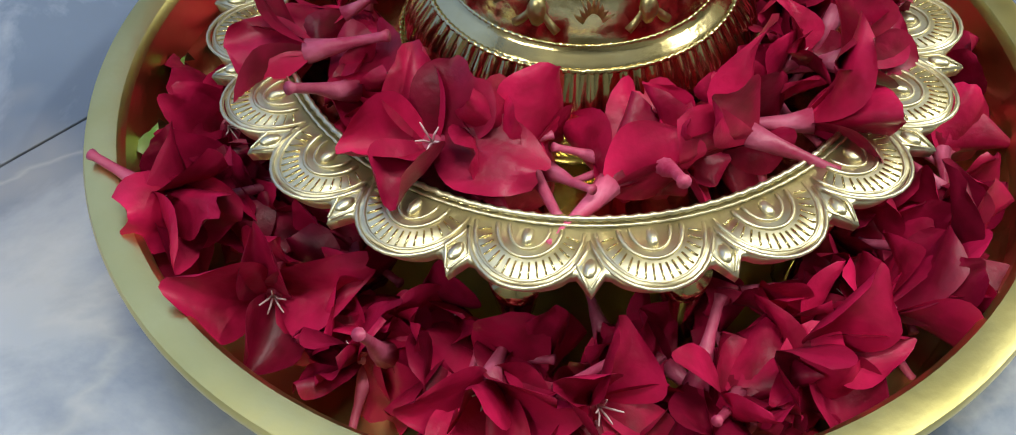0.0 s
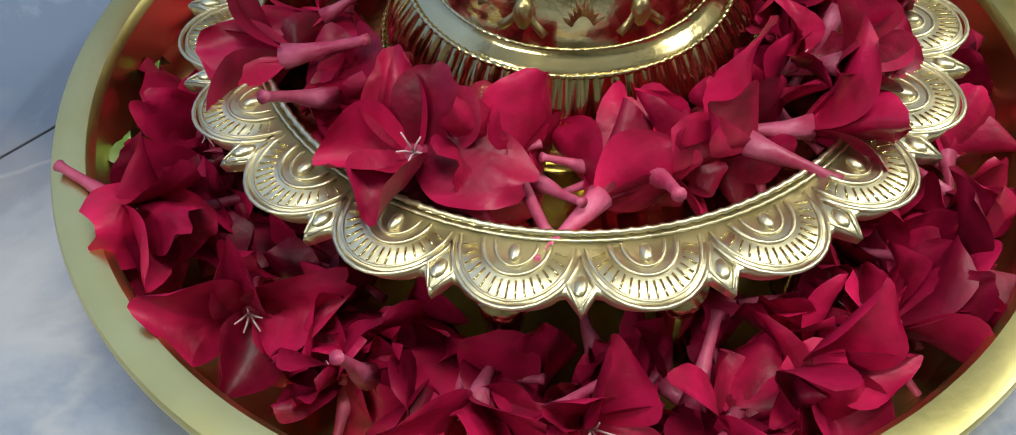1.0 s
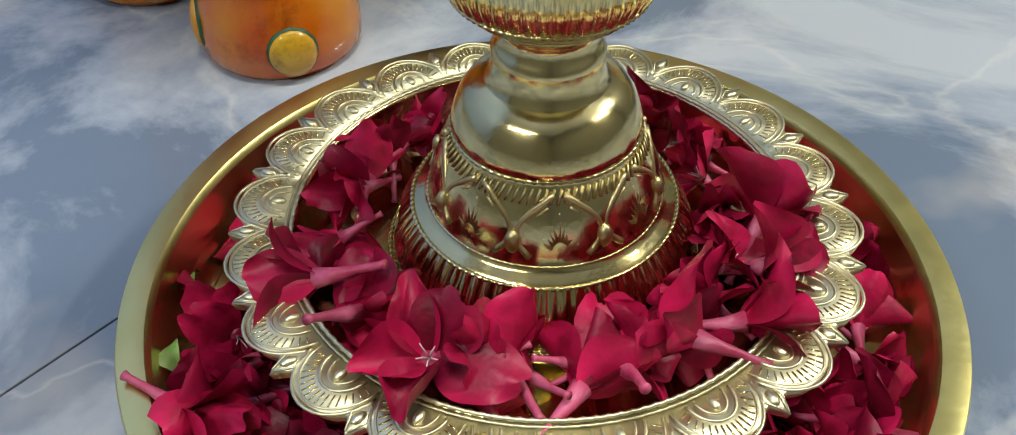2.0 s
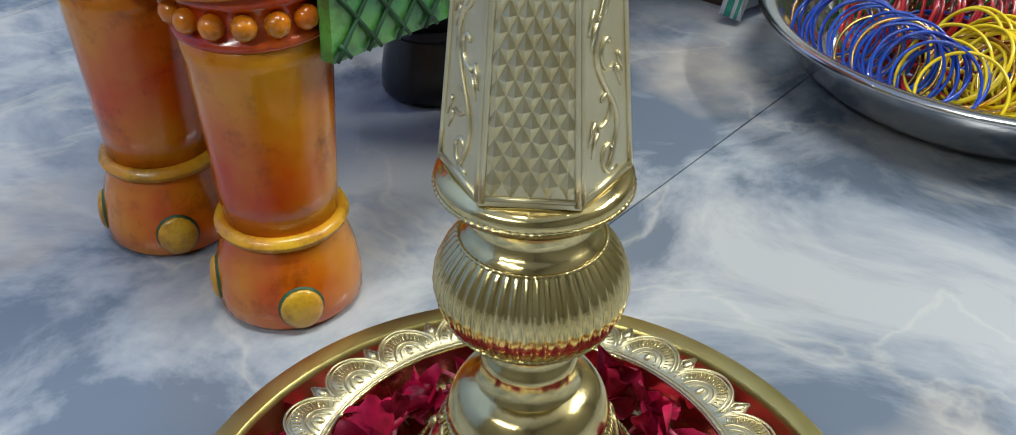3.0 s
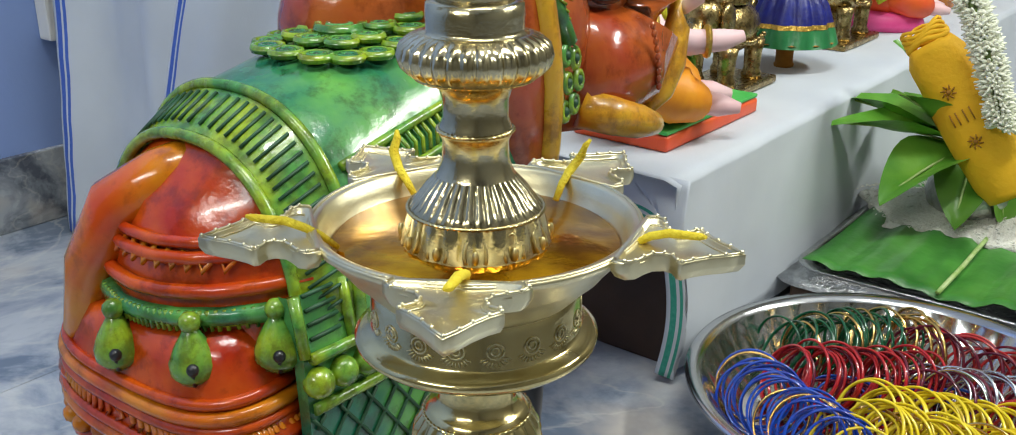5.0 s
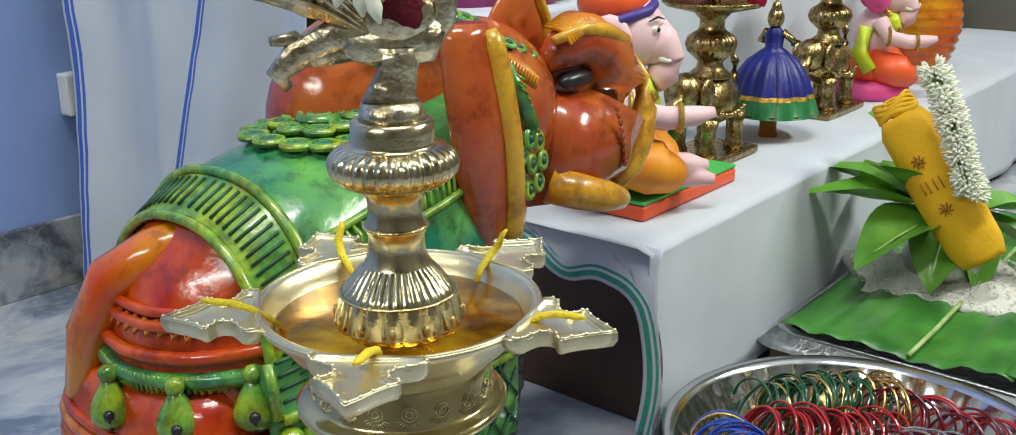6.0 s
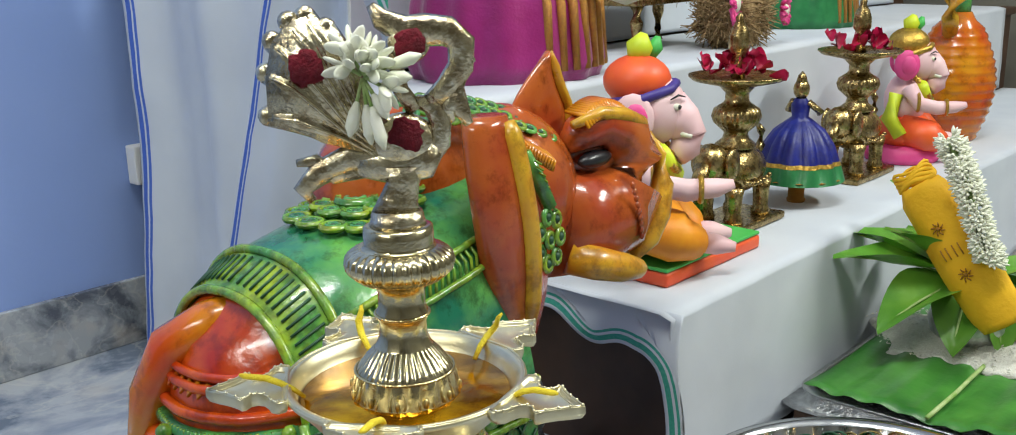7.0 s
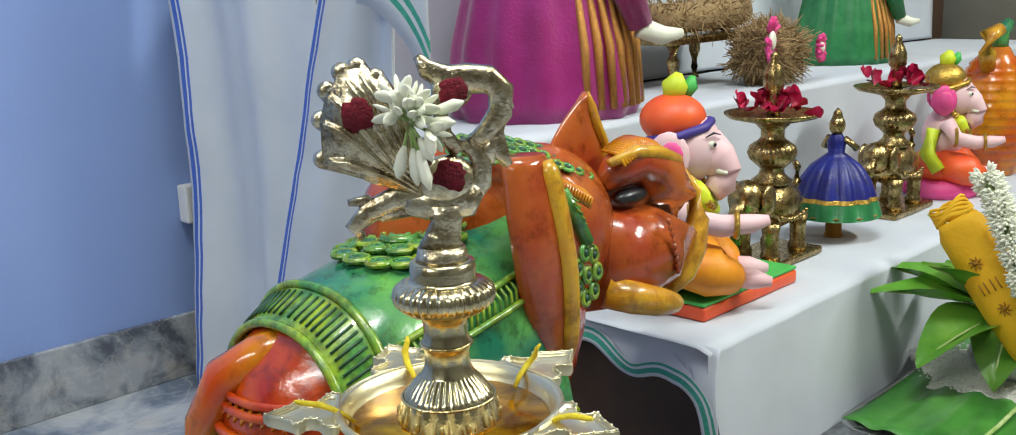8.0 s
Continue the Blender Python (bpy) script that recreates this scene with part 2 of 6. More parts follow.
for glaze, size, low in ((M_GREEN, 55, 0.38), (M_LIME, 80, 0.40), (M_RUST, 45, 0.36), (M_ORANGE, 50, 0.36), (M_OCHRE, 40, 0.34), (M_YELLOW, 60, 0.38), (M_FINIAL, 120, 0.40), (M_BRASS_OLD, 110, 0.42)):
    patina(glaze, size, low, (0.58, 0.52, 0.46))
BANGLE_COLS = [
    mat("blue_glass_bangle", (0.006, 0.03, 0.30), (0.01, 0.08, 0.55), rough=0.15, scale=60, coat=0.6),
    mat("yellow_bangle", (0.75, 0.55, 0.01), (0.8, 0.65, 0.03), rough=0.2, scale=60, coat=0.5),
    mat("green_glass_bangle", (0.005, 0.06, 0.025), (0.01, 0.11, 0.04), rough=0.12, scale=60, coat=0.6),
    mat("red_glass_bangle", (0.35, 0.008, 0.015), (0.45, 0.02, 0.02), rough=0.14, scale=60, coat=0.6),
    mat("gold_bangle", (0.8, 0.55, 0.2), (0.75, 0.45, 0.12), rough=0.22, metal=1.0, scale=60),
    mat("maroon_bangle", (0.10, 0.006, 0.02), (0.16, 0.01, 0.03), rough=0.14, scale=60, coat=0.6),
    mat("silver_bangle", (0.75, 0.76, 0.78), (0.7, 0.7, 0.72), rough=0.2, metal=1.0, scale=60),
]


# ---- builders ----
def part(name, bm, material, parent=None, label="", smooth=True, m=None):
    me = bpy.data.meshes.new(name)
    bm.normal_update()
    bm.to_mesh(me)
    bm.free()
    for k in material if isinstance(material, (list, tuple)) else [material]:
        me.materials.append(k)
    if smooth:
        me.polygons.foreach_set("use_smooth", [True] * len(me.polygons))
    ob = new(name, me)
    if parent is not None:
        ob.parent = parent
    if m is not None:
        ob.matrix_basis = m
    if label:
        tagged(ob, label)
    return ob


def thing(name, label, category, group="", kind="", m=None):
    e = new(name)
    e.empty_display_size = 0.01
    if m is not None:
        e.matrix_basis = m
    return tagged(e, label, category, group, kind)


def skin(bm, rings, closed=True, cap=True, mi=0):
    """Joins rows of points into a surface; the rows are closed loops or open strips."""
    vs = [[bm.verts.new(p) for p in r] for r in rings]
    n = len(vs[0])
    for a, b in zip(vs, vs[1:]):
        for i in range(n if closed else n - 1):
            j = (i + 1) % n
            bm.faces.new((a[i], a[j], b[j], b[i])).material_index = mi
    if cap and closed:
        bm.faces.new(vs[0][::-1]).material_index = mi
        bm.faces.new(vs[-1]).material_index = mi
    return vs


def lathe(bm, prof, seg=48, n=0, mi=0, cap=True, c=(0, 0, 0), m=None, power=1.0):
    """Turned form: rows of (radius, height) or (radius, height, flute depth), with n flutes."""
    rings = []
    for p in prof:
        r, z, f = p[0], p[1], p[2] if len(p) > 2 else 0.0
        ring = []
        for i in range(seg):
            a = 2 * math.pi * i / seg
            k = r - f * (1 - abs(math.sin(n * a / 2)) ** power) if f else r
            v = Vector((c[0] + k * math.cos(a), c[1] + k * math.sin(a), c[2] + z))
            ring.append(m @ v if m is not None else v)
        rings.append(ring)
    return skin(bm, rings, True, cap, mi)


def tube(bm, pts, rad, seg=8, mi=0, squash=1.0):
    """A round bar through the points; rad is a number or one a point."""
    pts = [Vector(p) for p in pts]
    rings, up = [], Vector((0, 0, 1))
    for i, p in enumerate(pts):
        d = (pts[min(i + 1, len(pts) - 1)] - pts[max(i - 1, 0)]).normalized()
        s = d.cross(up)
        if s.length < 1e-3:
            s = d.cross(Vector((0, 1, 0)))
        s.normalize()
        w = s.cross(d)
        r = rad[i] if isinstance(rad, (list, tuple)) else rad
        rings.append([p + s * (r * math.cos(2 * math.pi * k / seg)) + w * (r * squash * math.sin(2 * math.pi * k / seg)) for k in range(seg)])
    skin(bm, rings, True, True, mi)


def ball(bm, c, r, mi=0, seg=10, rot=None):
    """An ellipsoid; r is a number or three."""
    r = (r, r, r) if isinstance(r, (int, float)) else r
    m = Matrix.Translation(c) @ (rot or Matrix()) @ Matrix.Diagonal((*r, 1))
    k = max(5, seg // 2 + 1)
    rings = []
    for j in range(k + 1):
        t = math.pi * (0.02 + 0.96 * j / k)
        rings.append([m @ Vector((math.sin(t) * math.cos(2 * math.pi * i / seg), math.sin(t) * math.sin(2 * math.pi * i / seg), -math.cos(t))) for i in range(seg)])
    skin(bm, rings, True, True, mi)


def box(bm, lo, hi, mi=0, m=None, bevel=0.0):
    vs = [Vector((x, y, z)) for z in (lo[2], hi[2]) for x, y in ((lo[0], lo[1]), (hi[0], lo[1]), (hi[0], hi[1]), (lo[0], hi[1]))]
    vs = [bm.verts.new(m @ v if m is not None else v) for v in vs]
    fs = [bm.faces.new([vs[i] for i in q]) for q in ((3, 2, 1, 0), (4, 5, 6, 7), (0, 1, 5, 4), (1, 2, 6, 5), (2, 3, 7, 6), (3, 0, 4, 7))]
    for f in fs:
        f.material_index = mi
    if bevel:
        es = list({e for f in fs for e in f.edges})
        bmesh.ops.bevel(bm, geom=es, offset=bevel, segments=2, affect="EDGES", profile=0.6, material=mi)


def plate_of(bm, outline, z0, z1, mi=0, m=None, inset=0.0):
    """A flat piece with the given outline between two heights; inset rounds its upper edge."""
    c = Vector((sum(p[0] for p in outline) / len(outline), sum(p[1] for p in outline) / len(outline), 0))
    rows = [(1.0, z0), (1.0, z1 - inset * 0.6), (1.0 - inset * 12, z1)] if inset else [(1.0, z0), (1.0, z1)]
    rings = []
    for k, z in rows:
        ring = [Vector((c.x + (x - c.x) * k, c.y + (y - c.y) * k, z)) for x, y in outline]
        rings.append([m @ v if m is not None else v for v in ring])
    skin(bm, rings, True, True, mi)


def rope(bm, r, z, t, n, seg_mul=4, mi=0):
    """A twisted or beaded ring of radius r at height z."""
    seg = n * seg_mul
    rings = []
    for j in range(9):
        b = 2 * math.pi * j / 8
        ring = []
        for i in range(seg):
            a = 2 * math.pi * i / seg
            tt = t * (0.78 + 0.22 * math.cos(n * a + b))
            ring.append((math.cos(a) * (r + tt * math.cos(b)), math.sin(a) * (r + tt * math.cos(b)), z + tt * math.sin(b)))
        rings.append(ring)
    skin(bm, rings, True, False, mi)


# ---- the room; everything in it is turned to the wall ----
UA = math.atan2(0.772, 0.636)
P0 = Vector((0.190, 0.600, 0))
UD, VD = Vector((math.cos(UA), math.sin(UA), 0)), Vector((-math.sin(UA), math.cos(UA), 0))
ROOM = Matrix.Translation(P0) @ Matrix.Rotation(UA, 4, "Z")   # x along the steps, y into them


def room(a, b, z=0.0):
    return P0 + UD * a + VD * b + Vector((0, 0, z))


def at_room(a, b, z=0.0, turn=0.0):
    return ROOM @ pose(a, b, z, 0, 0, turn)


WALL_B = 0.900      # the blue wall
bm = bmesh.new()
box(bm, (-2.6, -2.2, -0.06), (2.4, WALL_B + 0.2, -0.004), m=ROOM)
floor = tagged(part("floor", bm, M_GROUT, smooth=False), "grey-blue veined marble tile floor with thin dark joints", "floor", kind="structure")

bm = bmesh.new()
box(bm, (-2.6, WALL_B, 0), (2.4, WALL_B + 0.2, 2.7), m=ROOM)
tagged(part("wall_west", bm, M_WALL, smooth=False), "smooth wall painted sky blue", "wall", kind="structure")
# three unseen walls close the room and hold back bounced light
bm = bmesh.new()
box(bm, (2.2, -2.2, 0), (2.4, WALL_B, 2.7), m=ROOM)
tagged(part("wall_north", bm, M_DIM_WALL, smooth=False), "plain unseen wall, darkened below cream to deepen contrast", "wall", kind="structure")
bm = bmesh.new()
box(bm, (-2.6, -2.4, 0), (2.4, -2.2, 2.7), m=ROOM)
tagged(part("wall_east", bm, M_DIM_WALL, smooth=False), "plain unseen wall, darkened below cream to deepen contrast", "wall", kind="structure")
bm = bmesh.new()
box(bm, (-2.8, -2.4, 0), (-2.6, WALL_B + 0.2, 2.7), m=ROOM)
tagged(part("wall_south", bm, M_DIM_WALL, smooth=False), "plain unseen wall, darkened below cream to deepen contrast", "wall", kind="structure")
bm = bmesh.new()
box(bm, (-2.8, -2.4, 2.7), (2.4, WALL_B + 0.2, 2.8), m=ROOM)
tagged(part("ceiling", bm, M_CEIL, smooth=False), "plain white painted ceiling", "ceiling", kind="structure")
bm = bmesh.new()
box(bm, (-2.6, WALL_B - 0.012, 0), (2.2, WALL_B - 0.001, 0.102), m=ROOM, bevel=0.002)
tagged(part("baseboard", bm, M_SKIRT, smooth=False), "dark grey marble skirting along the blue wall", "skirting", kind="structure")

# ---- brass plate ----
plate = thing("brass_plate", "round polished brass plate with broad rim on the marble floor", "plate", m=pose(-0.001, -0.006, 0))
bm = bmesh.new()
lathe(bm, [(0.0005, 0.0003), (0.10, 0.0003), (0.128, 0.001), (0.140, 0.008), (0.1455, 0.030), (0.1462, 0.0322)], 160, cap=False)
lathe(bm, [(0.1462, 0.0322), (0.1535, 0.0322), (0.1547, 0.0335), (0.1547, 0.0358), (0.1540, 0.0372)], 160, cap=False)
lathe(bm, [(0.1540, 0.0372), (0.1495, 0.0378), (0.1445, 0.0372)], 160, cap=False)
lathe(bm, [(0.1445, 0.0372), (0.1434, 0.0362), (0.1425, 0.0345)], 160, cap=False)
lathe(bm, [(0.1425, 0.0345), (0.1420, 0.012), (0.136, 0.0055), (0.10, 0.0045), (0.0005, 0.0045)], 160, cap=False)
part("dish", bm, M_PLATE, plate, m=Matrix.Diagonal((0.940, 0.940, 1, 1)))

# ---- standing oil lamp ----
lamp = thing("oil_lamp", "tall engraved brass oil lamp with five spouts and bird finial", "oil lamp")
bm = bmesh.new()
lathe(bm, [(0.0005, 0.036), (0.077, 0.036), (0.0872, 0.041), (0.0882, 0.0555), (0.0864, 0.0590), (0.0855, 0.0590), (0.0846, 0.0575), (0.0830, 0.045), (0.0755, 0.0405), (0.05, 0.0405), (0.0005, 0.0405)], 120)
part("base_dish", bm, M_BRASS, lamp)
NPET = 20


def petal_angle(k):
    """Bearing of petal k on the hand-cut flange; the petals are not quite evenly spaced."""
    a = 2 * math.pi * k / NPET
    return a + radians(-2.5 + 2.0 * math.sin(a))



def ring_outline(a):
    """Outer radius of the scalloped flange at an angle within one petal, -0.5 to 0.5."""
    x = abs(a)
    if x < 0.37:
        return 0.1003 + 0.0062 * math.sqrt(max(0.0, 1 - (x / 0.375) ** 2))
    return 0.1007 + (x - 0.37) / 0.13 * 0.0068


bm = bmesh.new()
seg = NPET * 20
rows = [[], [], [], [], []]
for i in range(seg):
    k = i / 20.0
    q = (k + 0.5) % 1.0 - 0.5
    ang = petal_angle(k)
    ro = ring_outline(q)
    for row, r, z in zip(rows, (0.0863, 0.0863, ro - 0.0007, ro, ro - 0.001), (0.0545, 0.0585, 0.0585, 0.0575, 0.0545)):
        row.append((r * math.cos(ang), r * math.sin(ang), z))
skin(bm, rows, True, False)
flange = part("scalloped_flange", bm, M_BRASS_PALE, lamp, "scalloped brass flange with embossed petals")
# one embossed petal, shared by all
bm = bmesh.new()


def arch(bm, cx, w, h, t, z, n=14, mi=0):
    pts = []
    for j in range(n + 1):
        b = -math.pi / 2 + math.pi * j / n
        pts.append((cx + h * math.cos(b), w * math.sin(b), z))
    tube(bm, pts, t, 6, mi)


arch(bm, 0.0945, 0.0112, 0.0166, 0.00042, 0.0585)
arch(bm, 0.0945, 0.0066, 0.0096, 0.00055, 0.0586)
arch(bm, 0.0945, 0.0042, 0.0070, 0.0004, 0.0586)
ball(bm, (0.0978, 0, 0.0587), (0.0030, 0.0014, 0.0012), 0, 8)
for j in range(17):
    b = radians(-80 + 10 * j)
    p = Vector((0.0945 + 0.0112 * math.cos(b), 0.0078 * math.sin(b), 0.0586))
    q = Vector((0.0945 + 0.0160 * math.cos(b), 0.0104 * math.sin(b), 0.0586))
    tube(bm, [p, q], 0.00026, 5, 1)
ball(bm, (0.1050, 0.0134, 0.0588), (0.0030, 0.0015, 0.0011), 0, 10)
for s in (-1, 1):
    tube(bm, [(0.0990, 0.0128 + s * 0.0004, 0.0586), (0.1045, 0.0133 + s * 0.0027, 0.0587), (0.1105, 0.0140 + s * 0.0003, 0.0586)], 0.00035, 5)
tube(bm, [(0.0945 + 0.0186 * math.cos(b), 0.0126 * math.sin(b), 0.0584) for b in np.linspace(-1.45, 1.45, 16)], 0.0006, 6)
for v in bm.verts:
    v.co.x, v.co.y = 0.0925 + (v.co.x - 0.0978) * 0.98, v.co.y * 1.16
pm = part("petal", bm, [M_BRASS_PALE, M_BRASS], flange, m=pose(0, 0, 0, 0, 0, math.degrees(petal_angle(0)))).data
for i in range(1, NPET):
    o = new("petal", pm)
    o.parent = flange
    o.matrix_basis = pose(0, 0, 0, 0, 0, math.degrees(petal_angle(i)))
bm = bmesh.new()
rope(bm, 0.0860, 0.0589, 0.0010, 150, 3)
rope(bm, 0.0880, 0.0587, 0.0005, 150, 3)
part("beaded_edge", bm, M_BRASS_PALE, flange)
for i in range(6):
    bm = bmesh.new()
    lathe(bm, [(0.0045, 0), (0.0062, 0.002), (0.0052, 0.007), (0.0032, 0.012), (0.0048, 0.018), (0.0062, 0.026), (0.0075, 0.0325)], 14)
    part("foot", bm, M_BRASS, lamp, m=pose(0.088 * math.cos(radians(-97 + 28 * i)), 0.088 * math.sin(radians(-97 + 28 * i)), 0.0046))

FL = 0.0011
bm = bmesh.new()
lathe(bm, [(0.050, 0.0405), (0.0535, 0.043), (0.0538, 0.0465), (0.0525, 0.049), (0.0515, 0.050), (0.0520, 0.052, FL), (0.0516, 0.056, FL), (0.0490, 0.0625, FL), (0.0455, 0.0670, FL), (0.0445, 0.0680)], 360, 72, cap=False, power=0.7)
lathe(bm, [(0.0445, 0.068), (0.0432, 0.0695), (0.0408, 0.0705), (0.0390, 0.0725), (0.0382, 0.076), (0.0370, 0.082), (0.0345, 0.089), (0.0318, 0.094), (0.0302, 0.0975), (0.0298, 0.099), (0.0305, 0.100),
           (0.0300, 0.103), (0.0282, 0.1085), (0.0258, 0.1125), (0.0225, 0.1155), (0.0185, 0.117)], 96, cap=False)
dome = part("dome", bm, M_BRASS, lamp)
bm = bmesh.new()
rope(bm, 0.0445, 0.0684, 0.0009, 120)
part("rope_band", bm, M_BRASS, dome)
bm = bmesh.new()
rope(bm, 0.0535, 0.0482, 0.0008, 140)
part("rope_band", bm, M_BRASS, dome)
bm = bmesh.new()
rope(bm, 0.0390, 0.0722, 0.0007, 110)
part("rope_band", bm, M_BRASS, dome)
bm = bmesh.new()
rope(bm, 0.0301, 0.0990, 0.0009, 70)
part("rope_band", bm, M_BRASS, dome)


def dome_at(a, z):
    r = 0.0385 - max(0, z - 0.074) * 0.33 + 0.0003
    return (r * math.cos(a), r * math.sin(a), z)


for i in range(8):
    a0 = 2 * math.pi * i / 8 + 0.12
    bm = bmesh.new()
    for s in (-1, 1):
        pts = [dome_at(a0 + s * (0.05 + 0.32 * math.sin(t * math.pi * 0.8)), 0.0955 - 0.020 * t) for t in [j / 12 for j in range(13)]]
        tube(bm, pts, 0.0012, 6)
        tube(bm, [dome_at(a0 + s * (0.10 + 0.24 * math.sin(t * math.pi * 0.8)), 0.0915 - 0.015 * t) for t in [j / 12 for j in range(13)]], 0.0006, 5)
    for j in range(9):
        b = radians(-70 + 17.5 * j)
        tube(bm, [dome_at(a0 + 0.06 * math.sin(b), 0.078 + 0.003 * math.cos(b)), dome_at(a0 + 0.24 * math.sin(b), 0.078 + 0.012 * math.cos(b))], [0.0012, 0.0005], 5)
    ball(bm, dome_at(a0 + math.pi / 8, 0.080), (0.0028, 0.0028, 0.0045), 0, 8)
    part("engraved_leaf", bm, M_BRASS_CUT, dome)

bm = bmesh.new()
for i in range(90):
    a = 2 * math.pi * i / 90
    tube(bm, [(0.0330 * math.cos(a), 0.0330 * math.sin(a), 0.0925), (0.0309 * math.cos(a + 0.05), 0.0309 * math.sin(a + 0.05), 0.0968)], 0.00045, 5)
part("hatched_ring", bm, M_BRASS_CUT, dome)
bm = bmesh.new()
lathe(bm, [(0.0195, 0.1165), (0.0182, 0.1185), (0.0175, 0.122), (0.0170, 0.1255), (0.0174, 0.1275), (0.0160, 0.1290), (0.0142, 0.1325), (0.0148, 0.1355), (0.0178, 0.1385), (0.0215, 0.1405)], 64, cap=False)
lathe(bm, [(0.0215, 0.1405), (0.0232, 0.1425), (0.0262, 0.1445), (0.0290, 0.1480)], 64, cap=False)
lathe(bm, [(0.0290, 0.1480), (0.0298, 0.149, 0.0008), (0.0326, 0.155, FL), (0.0336, 0.161, FL), (0.0328, 0.167, FL), (0.0300, 0.173, FL), (0.0262, 0.178, FL), (0.0245, 0.1795)], 288, 48, cap=False, power=0.7)
lathe(bm, [(0.0245, 0.1795), (0.0238, 0.181), (0.0222, 0.1825), (0.0200, 0.1845), (0.0196, 0.1875), (0.0205, 0.1915), (0.0212, 0.1945)], 64, cap=False)
bulb = part("fluted_bulb", bm, M_BRASS, lamp)
bm = bmesh.new()
rope(bm, 0.0291, 0.1484, 0.0009, 80)
part("rope_band", bm, M_BRASS, bulb)
bm = bmesh.new()
rope(bm, 0.0246, 0.1798, 0.0009, 66)
part("rope_band", bm, M_BRASS, bulb)

# the six-sided column
TURN6 = -93.8
ZB, ZT, AB, AT = 0.2065, 0.2985, 0.0262, 0.0182


def hexa(f, x, z, out=0.0):
    """A point on face f of the column: x from -1 to 1 across, at height z, standing out by out."""
    ap = AB + (AT - AB) * (z - ZB) / (ZT - ZB)
    a = radians(TURN6 + 60 * f)
    n, s = Vector((math.cos(a), math.sin(a), 0)), Vector((-math.sin(a), math.cos(a), 0))
    return n * (ap + out) + s * (x * ap * 0.5774) + Vector((0, 0, z))


bm = bmesh.new()
skin(bm, [[hexa(f, -1, z, o) for f in range(6)] for z, o in ((ZB, 0), (ZT, 0), (ZT + 0.0012, -0.0006), (ZT + 0.0016, -0.004))])
column = part("column", bm, M_BRASS_PALE, lamp, smooth=False)
bm = bmesh.new()
lathe(bm, [(0.0212, 0.1945), (0.0250, 0.1955), (0.0300, 0.1975), (0.0318, 0.2005), (0.0318, 0.2035), (0.0305, 0.2055), (0.026, 0.2065), (0.002, 0.2065)], 72)
rope(bm, 0.0316, 0.2005, 0.0010, 80)
part("collar", bm, M_BRASS, column)
for f in range(6):
    bm = bmesh.new()
    for s in (-1, 1):
        tube(bm, [hexa(f, s * 0.93, z) for z in np.linspace(ZB + 0.001, ZT - 0.001, 8)], 0.0010, 6)
    tube(bm, [hexa(f, x, ZT - 0.002) for x in (-0.9, 0, 0.9)], 0.0009, 6)
    tube(bm, [hexa(f, x, ZB + 0.0025) for x in (-0.9, 0, 0.9)], 0.0009, 6)
    if f % 2 == 0:
        nc, nr = 5, 18
        for r in range(nr):
            for c in range(nc - r % 2):
                zc = ZB + 0.0055 + (ZT - ZB - 0.010) * (r + 0.5) / nr
                xc = -0.93 + 1.86 * (c + 0.5 + 0.5 * (r % 2)) / nc
                hz, hx = (ZT - ZB) / nr * 0.95, 1.86 / nc * 0.49
                bs_ = bmesh.new()
                vs = [bs_.verts.new(hexa(f, xc + dx, zc + dz, o)) for dx, dz, o in ((-hx, 0, 0.0002), (0, -hz, 0.0002), (hx, 0, 0.0002), (0, hz, 0.0002), (0, 0, 0.0017))]
                for i in range(4):
                    bs_.faces.new((vs[i], vs[(i + 1) % 4], vs[4]))
                part("diamond_stud", bs_, M_BRASS_PALE, column, smooth=False)
        part("panel_frame", bm, M_BRASS_PALE, column, "raised frame round a panel of diamond studs")
    else:
        tube(bm, [hexa(f, 0.42 * math.sin(t * 9.5), ZB + 0.006 + t * (ZT - ZB - 0.012)) for t in np.linspace(0, 1, 40)], 0.0011, 6)
        for k in range(5):
            zc, sg = ZB + 0.012 + k * 0.0165, (-1) ** k
            tube(bm, [hexa(f, sg * (0.12 + 0.5 * t * math.cos(t * 5.2)), zc + 0.0075 * t * math.sin(t * 5.2)) for t in np.linspace(0.15, 1, 14)], 0.0009, 5)
            tube(bm, [hexa(f, -sg * 0.62, zc + 0.002), hexa(f, -sg * 0.40, zc + 0.009)], [0.0004, 0.0012], 5)
            tube(bm, [hexa(f, -sg * 0.72, zc + 0.006), hexa(f, -sg * 0.50, zc + 0.013)], [0.0004, 0.0010], 5)
        part("scroll_panel", bm, M_BRASS_PALE, column, "panel of engraved scrolling vine")

bm = bmesh.new()
lathe(bm, [(0.0182, 0.2995), (0.0190, 0.3010), (0.0182, 0.3030), (0.0155, 0.3045), (0.0148, 0.3075), (0.0160, 0.3100), (0.0175, 0.3112)], 64, cap=False)
lathe(bm, [(0.0175, 0.3112), (0.0195, 0.3130, 0.0010), (0.0228, 0.3175, 0.0016), (0.0238, 0.3215, 0.0017), (0.0228, 0.3260, 0.0016), (0.0200, 0.3300, 0.0010), (0.0190, 0.3310)], 216, 24, cap=False)
lathe(bm, [(0.0190, 0.3310), (0.0188, 0.3325), (0.0170, 0.3340), (0.0150, 0.3355), (0.0138, 0.3380), (0.0136, 0.3440), (0.0142, 0.3510), (0.0152, 0.3565), (0.0160, 0.3585)], 64, cap=False)
